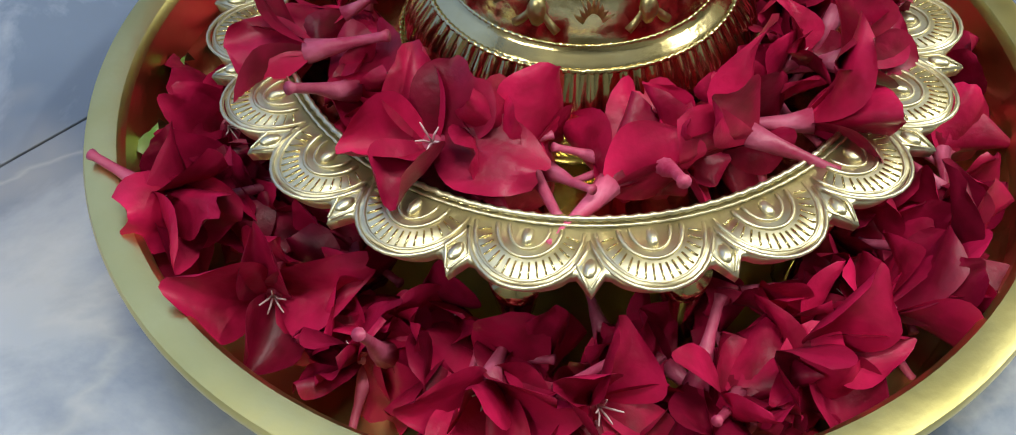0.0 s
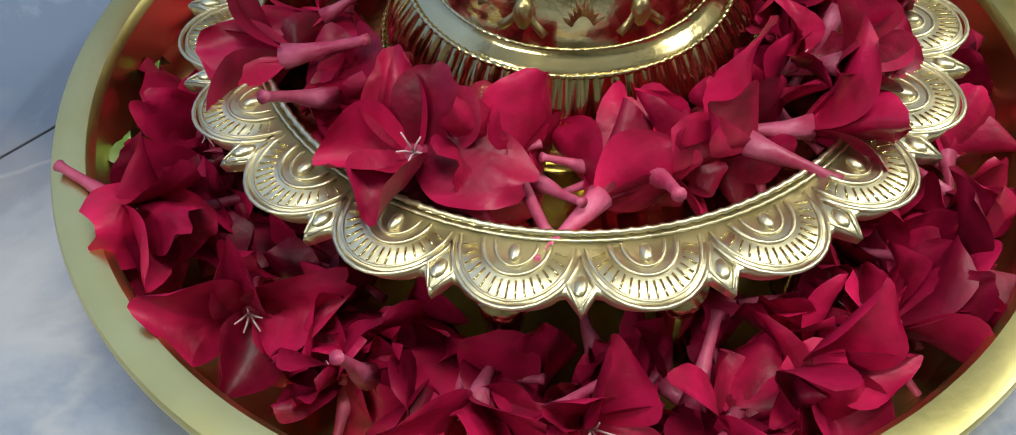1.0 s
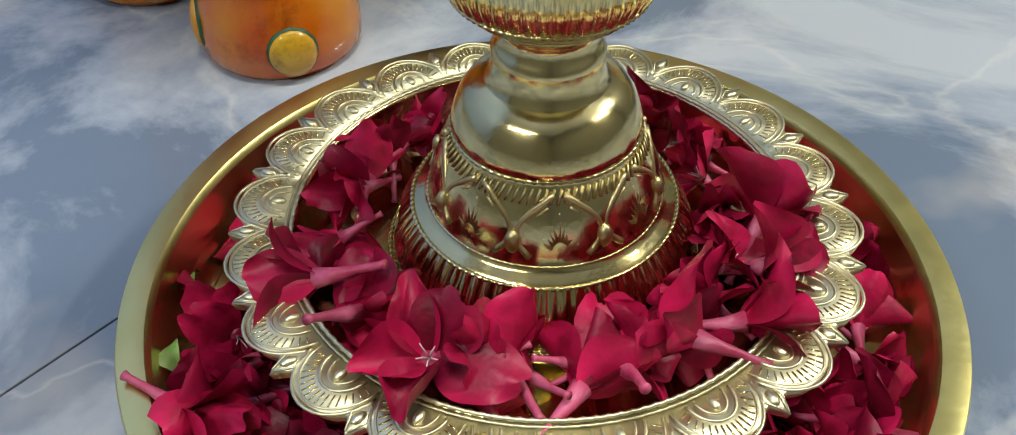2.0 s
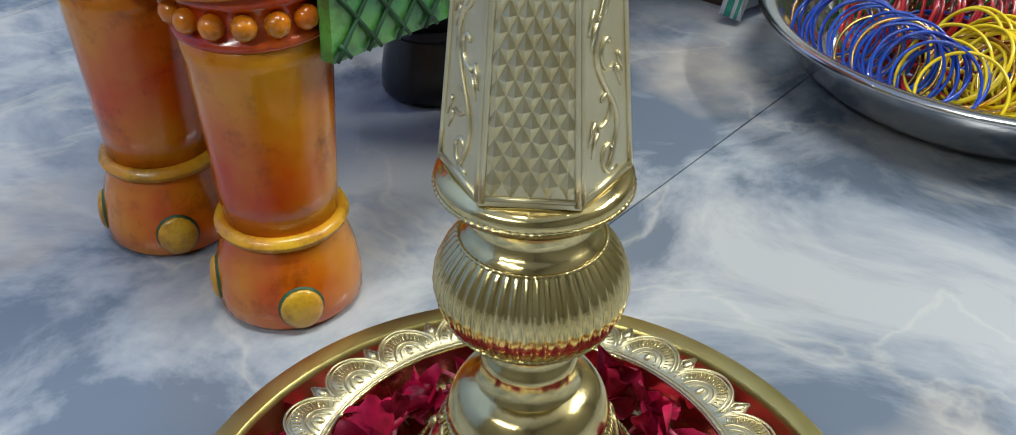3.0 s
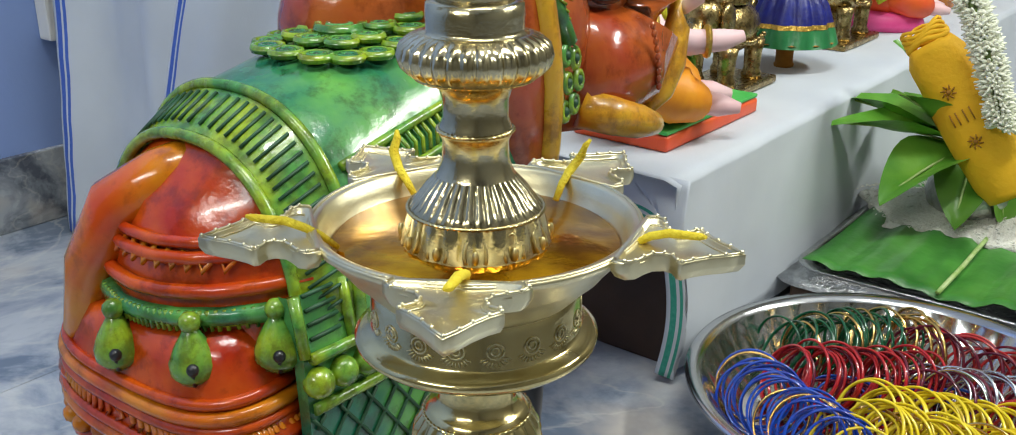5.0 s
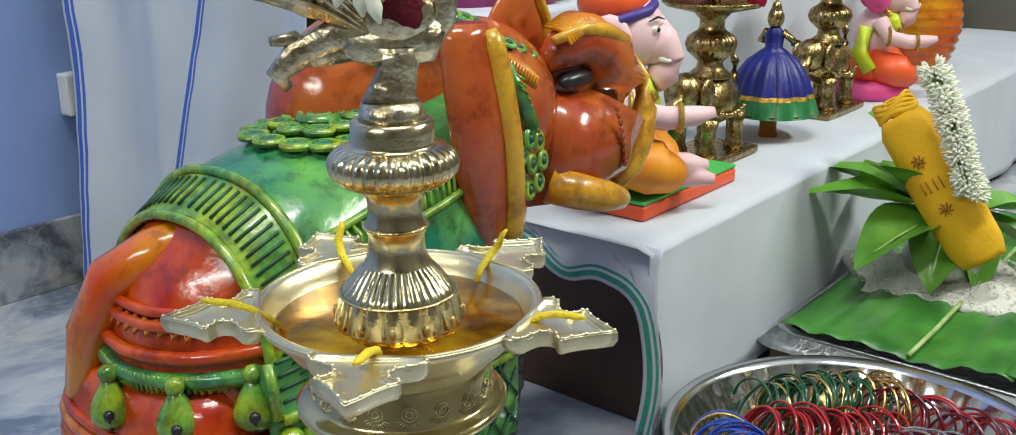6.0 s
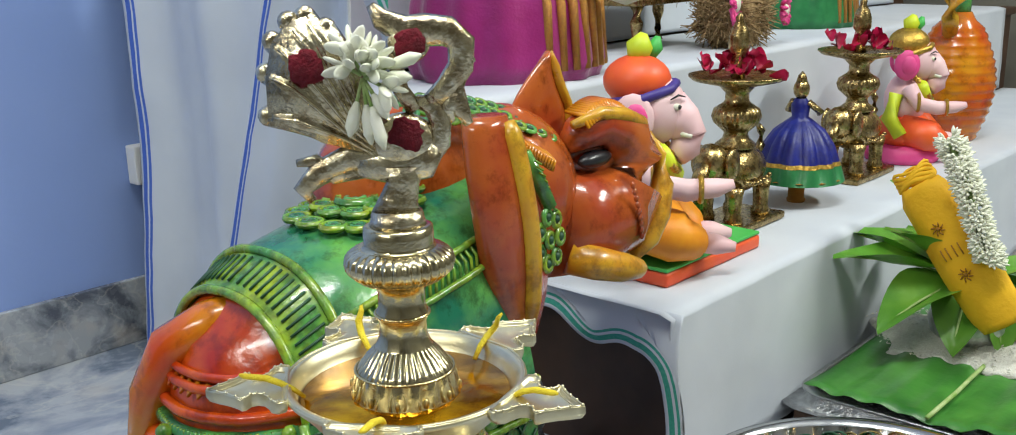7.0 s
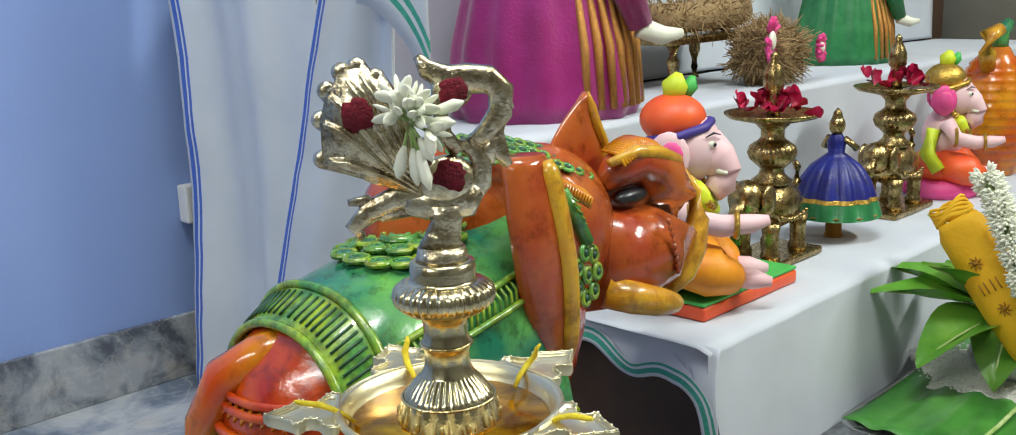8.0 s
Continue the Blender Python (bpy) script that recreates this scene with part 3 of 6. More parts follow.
upper = part("upper_bulb", bm, M_BRASS, lamp)
bm = bmesh.new()
rope(bm, 0.0191, 0.3316, 0.0009, 54)
part("rope_band", bm, M_BRASS, upper)
bm = bmesh.new()
rope(bm, 0.0184, 0.3018, 0.0009, 54)
part("rope_band", bm, M_BRASS, upper)

# the bowl with its spouts
bm = bmesh.new()
lathe(bm, [(0.0160, 0.3575), (0.030, 0.3585), (0.0395, 0.3600), (0.0418, 0.3622), (0.0420, 0.3640), (0.0400, 0.3650), (0.0368, 0.3660), (0.0356, 0.3675), (0.0356, 0.3785), (0.0345, 0.3805)], 128, cap=False)
bowl_foot = bm
bm = bmesh.new()
lathe(bm, [(0.0345, 0.3805), (0.0370, 0.3830),
           (0.0440, 0.3905), (0.0510, 0.3985), (0.0545, 0.4020), (0.0560, 0.4040), (0.0558, 0.4052), (0.0535, 0.4055), (0.0518, 0.4048), (0.0505, 0.4000), (0.0440, 0.3900), (0.0200, 0.3860), (0.0005, 0.3860)], 128)
bowl = part("bowl", bm, M_BRASS_PALE, lamp)
part("bowl_foot", bowl_foot, M_BRASS, lamp, "plain drum and flared disc under the bowl")
bm = bmesh.new()
for i in range(18):
    a = 2 * math.pi * i / 18
    rot = Matrix.Rotation(a, 4, "Z")
    for rr in (0.0014, 0.0028):
        tube(bm, [rot @ Vector((0.0359, rr * math.cos(b), 0.3735 + rr * math.sin(b))) for b in np.linspace(0, 2 * math.pi, 13)], 0.0003, 4)
    for j in range(9):
        b = radians(-60 + 15 * j)
        tube(bm, [rot @ Vector((0.0359, 0.0034 * math.sin(b), 0.3728 - 0.0034 * math.cos(b))), rot @ Vector((0.0358, 0.0056 * math.sin(b), 0.3728 - 0.0050 * math.cos(b)))], 0.00022, 5)
part("engraved_band", bm, M_BRASS_PALE, bowl)
bm = bmesh.new()
rope(bm, 0.0548, 0.4054, 0.0008, 150, 3)
part("beaded_edge", bm, M_BRASS_PALE, bowl)
half = [(0.0525, 0.0200), (0.0560, 0.0214), (0.0590, 0.0194), (0.0606, 0.0150), (0.0626, 0.0112), (0.0660, 0.0096), (0.0690, 0.0104), (0.0712, 0.0140), (0.0730, 0.0146), (0.0755, 0.0112), (0.0800, 0.0070), (0.0845, 0.0038), (0.0890, 0.0)]
outline = half + [(x, -y) for x, y in half[-2::-1]]
bm = bmesh.new()
n = len(outline)
c0 = (0.066, 0.0)
rows = []
for k, z in ((0.92, 0.4002), (0.93, 0.4004), (0.995, 0.4026), (1.0, 0.4030), (1.0, 0.4055), (0.995, 0.4060), (0.985, 0.4062), (0.885, 0.4061), (0.875, 0.4058), (0.82, 0.4046), (0.80, 0.4044), (0.35, 0.4042)):
    rows.append([(c0[0] + (x - c0[0]) * k, c0[1] + (y - c0[1]) * k, z) for x, y in outline])
skin(bm, rows)
for k, r in ((0.945, 0.0006), (0.80, 0.0004)):
    tube(bm, [(c0[0] + (x - c0[0]) * k, y * k, 0.4063 if k > 0.9 else 0.4046) for x, y in outline], r, 6)
for x, y in outline[1:-1]:
    ball(bm, (c0[0] + (x - c0[0]) * 0.945, y * 0.945, 0.4066), 0.0008, 0, 6)
sp = part("spout", bm, M_BRASS_PALE, bowl, "pointed lamp spout with lobed edge", m=pose(0, 0, 0, 0, 0, 49)).data
for i in range(1, 5):
    o = new("spout", sp)
    o.parent, o.matrix_basis = bowl, pose(0, 0, 0, 0, 0, 49 + 72 * i)
oil = thing("lamp_oil", "pool of golden oil with painted bowl reflections filling the lamp bowl", "oil")
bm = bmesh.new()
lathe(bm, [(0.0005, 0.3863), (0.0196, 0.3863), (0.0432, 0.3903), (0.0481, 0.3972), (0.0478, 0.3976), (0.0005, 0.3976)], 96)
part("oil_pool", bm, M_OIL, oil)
WICKS = [(49, 0.060, 0.010, 1), (121, 0.060, 0.011, 1), (193, 0.062, 0.009, 0), (265, 0.056, 0.006, 0), (337, 0.065, 0.007, 0)]
for i, (a, r, up, st) in enumerate(WICKS):
    bm = bmesh.new()
    end = r + (0.004 if st else 0.014)
    pts = [(r - 0.016, 0, 0.3985), (r - 0.011, 0.001, 0.4035), (r - 0.006, 0.0015, 0.4068), (r, 0.0006, 0.408 + up * (0.35 if st else 0.15)), (end - 0.004, -0.0012, 0.408 + up * (0.8 if st else 0.3)), (end - 0.002, -0.002, 0.408 + up * (1 if st else 0.35))]
    tube(bm, pts, [0.0013, 0.0016, 0.0019, 0.0019, 0.0016, 0.0007], 8, 0, 0.75)
    w = part("cotton_wick", bm, M_WICK, None, m=pose(0, 0, 0, 0, 0, a))
    tagged(w, "turmeric-yellow twisted cotton wick resting in a lamp spout", "wick", "wicks in the lamp")

bm = bmesh.new()
lathe(bm, [(0.0262, 0.3866), (0.0262, 0.3935), (0.0255, 0.3965, 0.0006), (0.0248, 0.4010, 0.0009), (0.0228, 0.4075, 0.0009), (0.0222, 0.4088)], 192, 18, cap=False)
lathe(bm, [(0.0222, 0.4088), (0.0222, 0.4096), (0.0205, 0.4118, 0.0012), (0.0172, 0.4162, 0.0012), (0.0138, 0.4198, 0.0008), (0.0132, 0.4205)], 216, 36, cap=False, power=0.7)
lathe(bm, [(0.0132, 0.4205), (0.0122, 0.4222), (0.0110, 0.4255), (0.0108, 0.4320), (0.0118, 0.4340), (0.0122, 0.4356), (0.0115, 0.4375), (0.0106, 0.4395), (0.0107, 0.4455), (0.0118, 0.4490), (0.0150, 0.4515), (0.0185, 0.4530)], 64, cap=False)
lathe(bm, [(0.0185, 0.4530), (0.0215, 0.4542, 0.0010), (0.0242, 0.4568, 0.0015), (0.0250, 0.4600, 0.0016), (0.0242, 0.4632, 0.0015), (0.0215, 0.4655, 0.0010), (0.0180, 0.4668)], 240, 32, cap=False)
lathe(bm, [(0.0180, 0.4668), (0.0156, 0.4672), (0.0155, 0.4685), (0.0157, 0.4725), (0.0154, 0.4760), (0.0135, 0.4768), (0.0005, 0.4770)], 64, cap=False)
stem = part("stem", bm, M_BRASS_STEM, lamp)
bm = bmesh.new()
rope(bm, 0.0226, 0.4092, 0.0008, 70)
part("rope_band", bm, M_BRASS, stem)
bm = bmesh.new()
rope(bm, 0.0121, 0.4356, 0.0009, 40)
part("rope_band", bm, M_BRASS, stem)
bm = bmesh.new()
rope(bm, 0.0190, 0.4530, 0.0007, 60)
part("rope_band", bm, M_BRASS, stem)
bm = bmesh.new()
for i in range(12):
    rot = Matrix.Rotation(2 * math.pi * i / 12, 4, "Z")
    pts = [rot @ Vector((0.0262 - 0.0021 * (math.sin(b) + 1), 0.0036 * math.cos(b), 0.4010 + 0.0055 * math.sin(b))) for b in np.linspace(-0.5, 3.64, 12)]
    tube(bm, pts, 0.0006, 5)
    ball(bm, rot @ Vector((0.0250, 0, 0.4005)), (0.0012, 0.0012, 0.0025), 0, 6)
part("engraved_band", bm, M_BRASS_CUT, stem)

# the bird finial: a flat casting in the x-z plane
FT = 10
bm = bmesh.new()


def flat_bar(bm, pts, rad, depth=0.6, mi=0):
    """A bar through points (x, z), thinner front to back than across."""
    pts = [Vector((x, 0, z)) for x, z in pts]
    rings = []
    for i, p in enumerate(pts):
        d = (pts[min(i + 1, len(pts) - 1)] - pts[max(i - 1, 0)]).normalized()
        s = Vector((-d.z, 0, d.x))
        r = rad[i] if isinstance(rad, (list, tuple)) else rad
        rings.append([p + s * (r * math.cos(2 * math.pi * k / 10)) + Vector((0, r * depth * math.sin(2 * math.pi * k / 10), 0)) for k in range(10)])
    skin(bm, rings, True, True, mi)


lathe(bm, [(0.0128, 0.4768), (0.0120, 0.4795), (0.0112, 0.483)], 32)
flat_bar(bm, [(0.0, 0.481), (0.001, 0.488), (0.003, 0.495), (0.003, 0.503)], [0.0115, 0.0085, 0.0072, 0.011])
flat_bar(bm, [(-0.016, 0.505), (0.000, 0.503), (0.012, 0.505), (0.017, 0.512)], [0.006, 0.0085, 0.009, 0.006])
ball(bm, (0.004, 0, 0.514), (0.0145, 0.0065, 0.0125), 0, 20)
for k, (tx, tz) in enumerate(((-0.052, 0.527), (-0.0515, 0.545), (-0.048, 0.558), (-0.041, 0.566), (-0.034, 0.568), (-0.026, 0.563))):
    f = k / 5
    flat_bar(bm, [(-0.006 + 0.004 * f, 0.507 + 0.006 * f), (-0.022 + 0.010 * f, 0.517 + 0.010 * f), (tx * 0.78, 0.52 + (tz - 0.52) * 0.72), (tx, tz)], [0.0030, 0.0044, 0.0058, 0.0046], 0.75)
    tube(bm, [(-0.009 + 0.004 * f, -0.0028, 0.509 + 0.006 * f), (-0.022 + 0.010 * f, -0.0035, 0.517 + 0.010 * f), (tx * 0.78, -0.004, 0.52 + (tz - 0.52) * 0.72), (tx * 0.95, -0.0035, 0.52 + (tz - 0.52) * 0.93)], 0.0009, 6)
    ball(bm, (tx, 0, tz), (0.0046, 0.0036, 0.0046), 0, 10)
ball(bm, (-0.035, 0, 0.547), (0.0115, 0.0038, 0.0135), 0, 16)
flat_bar(bm, [(-0.006, 0.506), (-0.020, 0.507), (-0.033, 0.501), (-0.040, 0.494), (-0.036, 0.489)], [0.006, 0.0062, 0.0055, 0.0042, 0.002])
flat_bar(bm, [(-0.014, 0.502), (-0.026, 0.500), (-0.034, 0.507), (-0.042, 0.506)], [0.004, 0.004, 0.0032, 0.0016])
flat_bar(bm, [(0.013, 0.506), (0.0195, 0.513), (0.0205, 0.522), (0.0165, 0.529), (0.010, 0.531)], [0.006, 0.0055, 0.005, 0.0042, 0.003])
flat_bar(bm, [(0.016, 0.530), (0.0235, 0.536), (0.030, 0.545), (0.0305, 0.555), (0.025, 0.560), (0.015, 0.561), (0.006, 0.561), (-0.003, 0.566), (-0.007, 0.572)], [0.004, 0.0052, 0.0058, 0.0062, 0.0066, 0.0070, 0.0066, 0.0046, 0.002])
flat_bar(bm, [(0.022, 0.558), (0.030, 0.557), (0.0355, 0.5465)], [0.004, 0.0038, 0.0012])
flat_bar(bm, [(0.030, 0.546), (0.0275, 0.536), (0.0295, 0.526), (0.033, 0.520)], [0.004, 0.0038, 0.004, 0.002])
flat_bar(bm, [(0.027, 0.534), (0.024, 0.527), (0.025, 0.521)], [0.004, 0.0035, 0.0015])
flat_bar(bm, [(0.010, 0.527), (0.004, 0.536), (0.002, 0.548), (0.005, 0.558)], [0.004, 0.0035, 0.0035, 0.004])
ball(bm, (0.008, 0, 0.556), (0.0095, 0.0045, 0.009), 0, 14)
fan = [(-0.052, 0.527), (-0.0515, 0.545), (-0.048, 0.558), (-0.041, 0.566), (-0.034, 0.568), (-0.026, 0.563), (-0.014, 0.540), (0.0, 0.520), (-0.004, 0.508), (-0.030, 0.515)]
skin(bm, [[(x, y, z) for x, z in fan] for y in (-0.0034, 0.0034)])
part("bird_finial", bm, M_FINIAL, lamp, "cast brass bird finial with fanned tail", m=pose(0, 0, 0, 0, 0, FT))
for x, z, r in ((-0.035, 0.547, 0.0082), (0.0085, 0.5555, 0.0072), (0.0052, 0.517, 0.0085)):
    bm = bmesh.new()
    out = []
    for i in range(28):
        a = 2 * math.pi * i / 28
        k = r * (0.94 + 0.26 * noise.noise(Vector((x * 90 + math.cos(a) * 3, math.sin(a) * 3, z * 50))))
        out.append((x + k * math.cos(a), z + k * math.sin(a)))
    rows = [[(x + (a - x) * k, y, z + (b - z) * k) for a, b in out] for k, y in ((1.0, -0.0025), (0.97, -0.0056), (0.7, -0.0064), (0.2, -0.0068))]
    skin(bm, rows)
    part("vermilion_mark", bm, M_KUMKUM, lamp, "dark red powder mark", m=pose(0, 0, 0, 0, 0, FT))

# jasmine tucked into the finial
posy = thing("jasmine_posy", "small bunch of white jasmine buds tucked into the lamp's finial", "flowers", m=pose(-0.0105, -0.008, 0.543, 0, 0, FT))
BUDS = [(110, 0.024, 0.35, 1), (85, 0.017, 0.5, 1), (60, 0.016, 0.6, 1), (20, 0.027, 0.25, 0), (0, 0.022, 0.4, 0), (-25, 0.020, 0.5, 1), (-60, 0.021, 0.4, 0), (-85, 0.029, 0.35, 0), (-105, 0.026, 0.3, 0), (-75, 0.033, 0.45, 0), (140, 0.015, 0.6, 1), (40, 0.011, 0.9, 1)]
for a, ln, tilt, opened in BUDS:
    d = Vector((math.cos(radians(a)), -tilt, math.sin(radians(a)))).normalized()
    bm = bmesh.new()
    tube(bm, [d * 0.001, d * ln * 0.45], [0.0007, 0.0009], 6, 1)
    if opened:
        rot = d.to_track_quat("Z", "Y").to_matrix().to_4x4()
        for k in range(6):
            r2 = Matrix.Translation(d * ln * 0.5) @ rot @ Matrix.Rotation(k * math.pi / 3, 4, "Z") @ Matrix.Rotation(radians(48), 4, "Y")
            ball(bm, r2 @ Vector((0, 0, 0.006)), (0.0028, 0.0012, 0.0062), 0, 8, r2.to_3x3().to_4x4())
        ball(bm, d * ln * 0.6, (0.0026, 0.0026, 0.003), 0, 8)
    else:
        tube(bm, [d * ln * 0.42, d * ln * 0.6, d * ln * 0.85, d * ln], [0.0010, 0.0026, 0.0028, 0.0006], 8)
    part("bud", bm, [M_JASMINE, M_STEM], posy)

# ---- magenta flowers in the plate and in the lamp's base ----
rng = random.Random(5)


def petal_mesh(seed, ln, wd, curl):
    r = random.Random(seed)
    bm = bmesh.new()
    rows = []
    nu, nv = 9, 8
    ph, tw, cup = r.uniform(0, 6), r.uniform(-0.7, 0.7), r.uniform(-0.2, 1.1)
    for i in range(nu + 1):
        t = i / nu
        w = wd * (0.16 + 0.84 * math.sin(math.pi * min(1, t * 0.80 + 0.04)) ** 0.8) * (1 if t < 0.85 else 1 - (t - 0.85) * 1.6)
        row = []
        for j in range(nv):
            s = j / (nv - 1) * 2 - 1
            x = ln * t * (1 - 0.10 * s * s * t)
            z = curl * ln * (t * t * 0.75) + 0.16 * ln * (1 - t) * t * 3 * s * s * 0.5
            z += 0.0030 * t * math.sin(s * 3.2 + ph + 2 * t) + 0.0007 * t * math.sin(6 * s + 2 * ph + 3 * t) + tw * s * w * t * 0.5
            z += cup * s * s * w * (0.4 + 0.6 * t)
            nz = noise.noise_vector(Vector((x * 130, s * 1.6, seed * 1.7))) * 0.0013 * t
            row.append((x + nz.x, s * w * (1 - 0.22 * abs(cup)) + nz.y, z + nz.z))
        rows.append(row)
    skin(bm, rows, False, False)
    return bm


PROTO = []
for k in range(7):
    f = thing("flower", "crumpled magenta flower with a pale pink tube", "flower", "loose magenta flowers in the plate")
    op = (0.75, 0.55, 0.9, 1.05, 1.25, 0.65, 0.8)[k]
    for i in range(5):
        p = part("petal", petal_mesh(k * 31 + i, rng.uniform(0.021, 0.028), rng.uniform(0.0088, 0.0125), rng.uniform(-0.75, 0.25)), M_PETAL, f)
        p.matrix_basis = pose(0, 0, 0.0) @ pose(0, 0, 0, 0, 0, i * 72 + rng.uniform(-12, 12)) @ pose(0.0012, 0, 0, rng.uniform(-14, 14), -math.degrees(op) + rng.uniform(-12, 12), 0)
    bm = bmesh.new()
    tube(bm, [(0, 0, 0.001), (0.0008, 0, -0.006), (0.002, 0.0008, -0.013), (0.003, 0.001, -0.021), (0.0032, 0.001, -0.023)], [0.0036, 0.0024, 0.0015, 0.0013, 0.0018], 10)
    part("tube", bm, M_TUBE, f)
    bm = bmesh.new()
    for i in range(5):
        a = i * 1.3
        tube(bm, [(0, 0, 0.0), (0.0015 * math.cos(a), 0.0015 * math.sin(a), 0.004), (0.0035 * math.cos(a), 0.0035 * math.sin(a), 0.0068 + 0.0015 * math.sin(3 * a))], [0.0003, 0.0003, 0.0002], 5)
    part("stamen", bm, M_STAMEN, f)
    PROTO.append(f)
used = set()


def drop_flower(x, y, z, k, tilt, az, spin, size=1.0):
    m = pose(x, y, z) @ pose(0, 0, 0, 0, 0, az) @ pose(0, 0, 0, 0, tilt, 0) @ pose(0, 0, 0, 0, 0, spin)
    if k not in used:
        used.add(k)
        PROTO[k].matrix_basis = m @ Matrix.Scale(size, 4)
        return
    o = copy_thing(PROTO[k], m)
    o.scale = (size, size, size)


# (radius, bearing, height, kind, tilt, azimuth): the showy ones near the front
for r, b, z, k, tl, az in (
    (0.078, -117, 0.064, 1, 30, -95), (0.079, -82, 0.061, 3, 95, 60), (0.074, -70, 0.062, 4, 118, 100), (0.080, -140, 0.064, 4, 120, 60), (0.084, -153, 0.066, 4, 105, 170),
    (0.078, -52, 0.066, 2, 70, 160), (0.082, -38, 0.062, 3, 80, 10), (0.080, -20, 0.064, 1, 60, -40), (0.076, -4, 0.064, 2, 60, 60), (0.068, -100, 0.060, 5, 80, 120),
    (0.121, -131, 0.028, 2, 60, -70), (0.118, -112, 0.030, 4, 150, 80), (0.115, -98, 0.028, 3, 75, -90), (0.118, -84, 0.027, 1, 55, -60), (0.116, -71, 0.028, 4, 110, -100),
    (0.119, -55, 0.030, 2, 60, -70), (0.122, -43, 0.030, 3, 80, 30), (0.124, -30, 0.031, 1, 70, -20), (0.124, -150, 0.030, 5, 85, -160), (0.136, -150, 0.040, 4, 92, -20), (0.122, -60, 0.020, 6, 70, 40)):
    drop_flower(r * 0.95 * math.cos(radians(b)), r * 0.95 * math.sin(radians(b)) - (0.004 if r > 0.1 else 0.0), z - 0.003, k, tl, az, rng.uniform(0, 360))
for i in range(50):
    b = -180 + 360 * (i + rng.uniform(-0.4, 0.4)) / 50
    r = rng.uniform(0.098, 0.121)
    drop_flower(r * math.cos(radians(b)), r * math.sin(radians(b)), rng.uniform(0.013, 0.022), rng.randrange(7), rng.uniform(40, 130), rng.uniform(0, 360), rng.uniform(0, 360), rng.uniform(0.72, 0.95))
for i in range(44):
    b = -180 + 360 * (i + rng.uniform(-0.4, 0.4)) / 44
    r = 0.088 + 0.026 * (i % 3) / 2
    drop_flower(r * math.cos(radians(b)), r * math.sin(radians(b)), 0.014, rng.randrange(7), rng.uniform(50, 120), rng.uniform(0, 360), rng.uniform(0, 360), 0.85)
for i in range(34):
    b = -180 + 360 * (i + rng.uniform(-0.4, 0.4)) / 34
    r = rng.uniform(0.062, 0.070)
    drop_flower(r * math.cos(radians(b)), r * math.sin(radians(b)), rng.uniform(0.050, 0.057), rng.randrange(7), rng.uniform(40, 130), rng.uniform(0, 360), rng.uniform(0, 360), rng.uniform(0.62, 0.82))
for r, b, z, s in ((0.128, -166, 0.026, 1.0), (0.128, 178, 0.022, 0.6), (0.126, -38, 0.034, 0.4)):
    bm = bmesh.new()
    rows = [[(0.012 * s * t, 0.0055 * s * q * math.sin(math.pi * min(1, t * 0.9 + 0.08)), 0.004 * s * math.sin(3 * t + q)) for q in (-1, -0.4, 0.3, 1)] for t in np.linspace(0, 1, 7)]
    skin(bm, rows, False, False)
    o = part("green_sepal", bm, M_GREEN_BIT, None, m=pose(r * math.cos(radians(b)), r * math.sin(radians(b)), z, 30, 20, b + 60))
    tagged(o, "torn pale green sepal among the flowers", "sepal", "green bits in the plate")

# ---- painted clay elephant: a statue, one mesh ----
EL = Matrix.Translation((-0.178, 0.226, 0)) @ Matrix.Rotation(math.atan2(0.79, 0.61), 4, "Z")   # x ahead, y to its left
MI = {k: i for i, k in enumerate(("orange", "ochre", "yellow", "rust", "green", "lime", "groove", "black"))}
bm = bmesh.new()


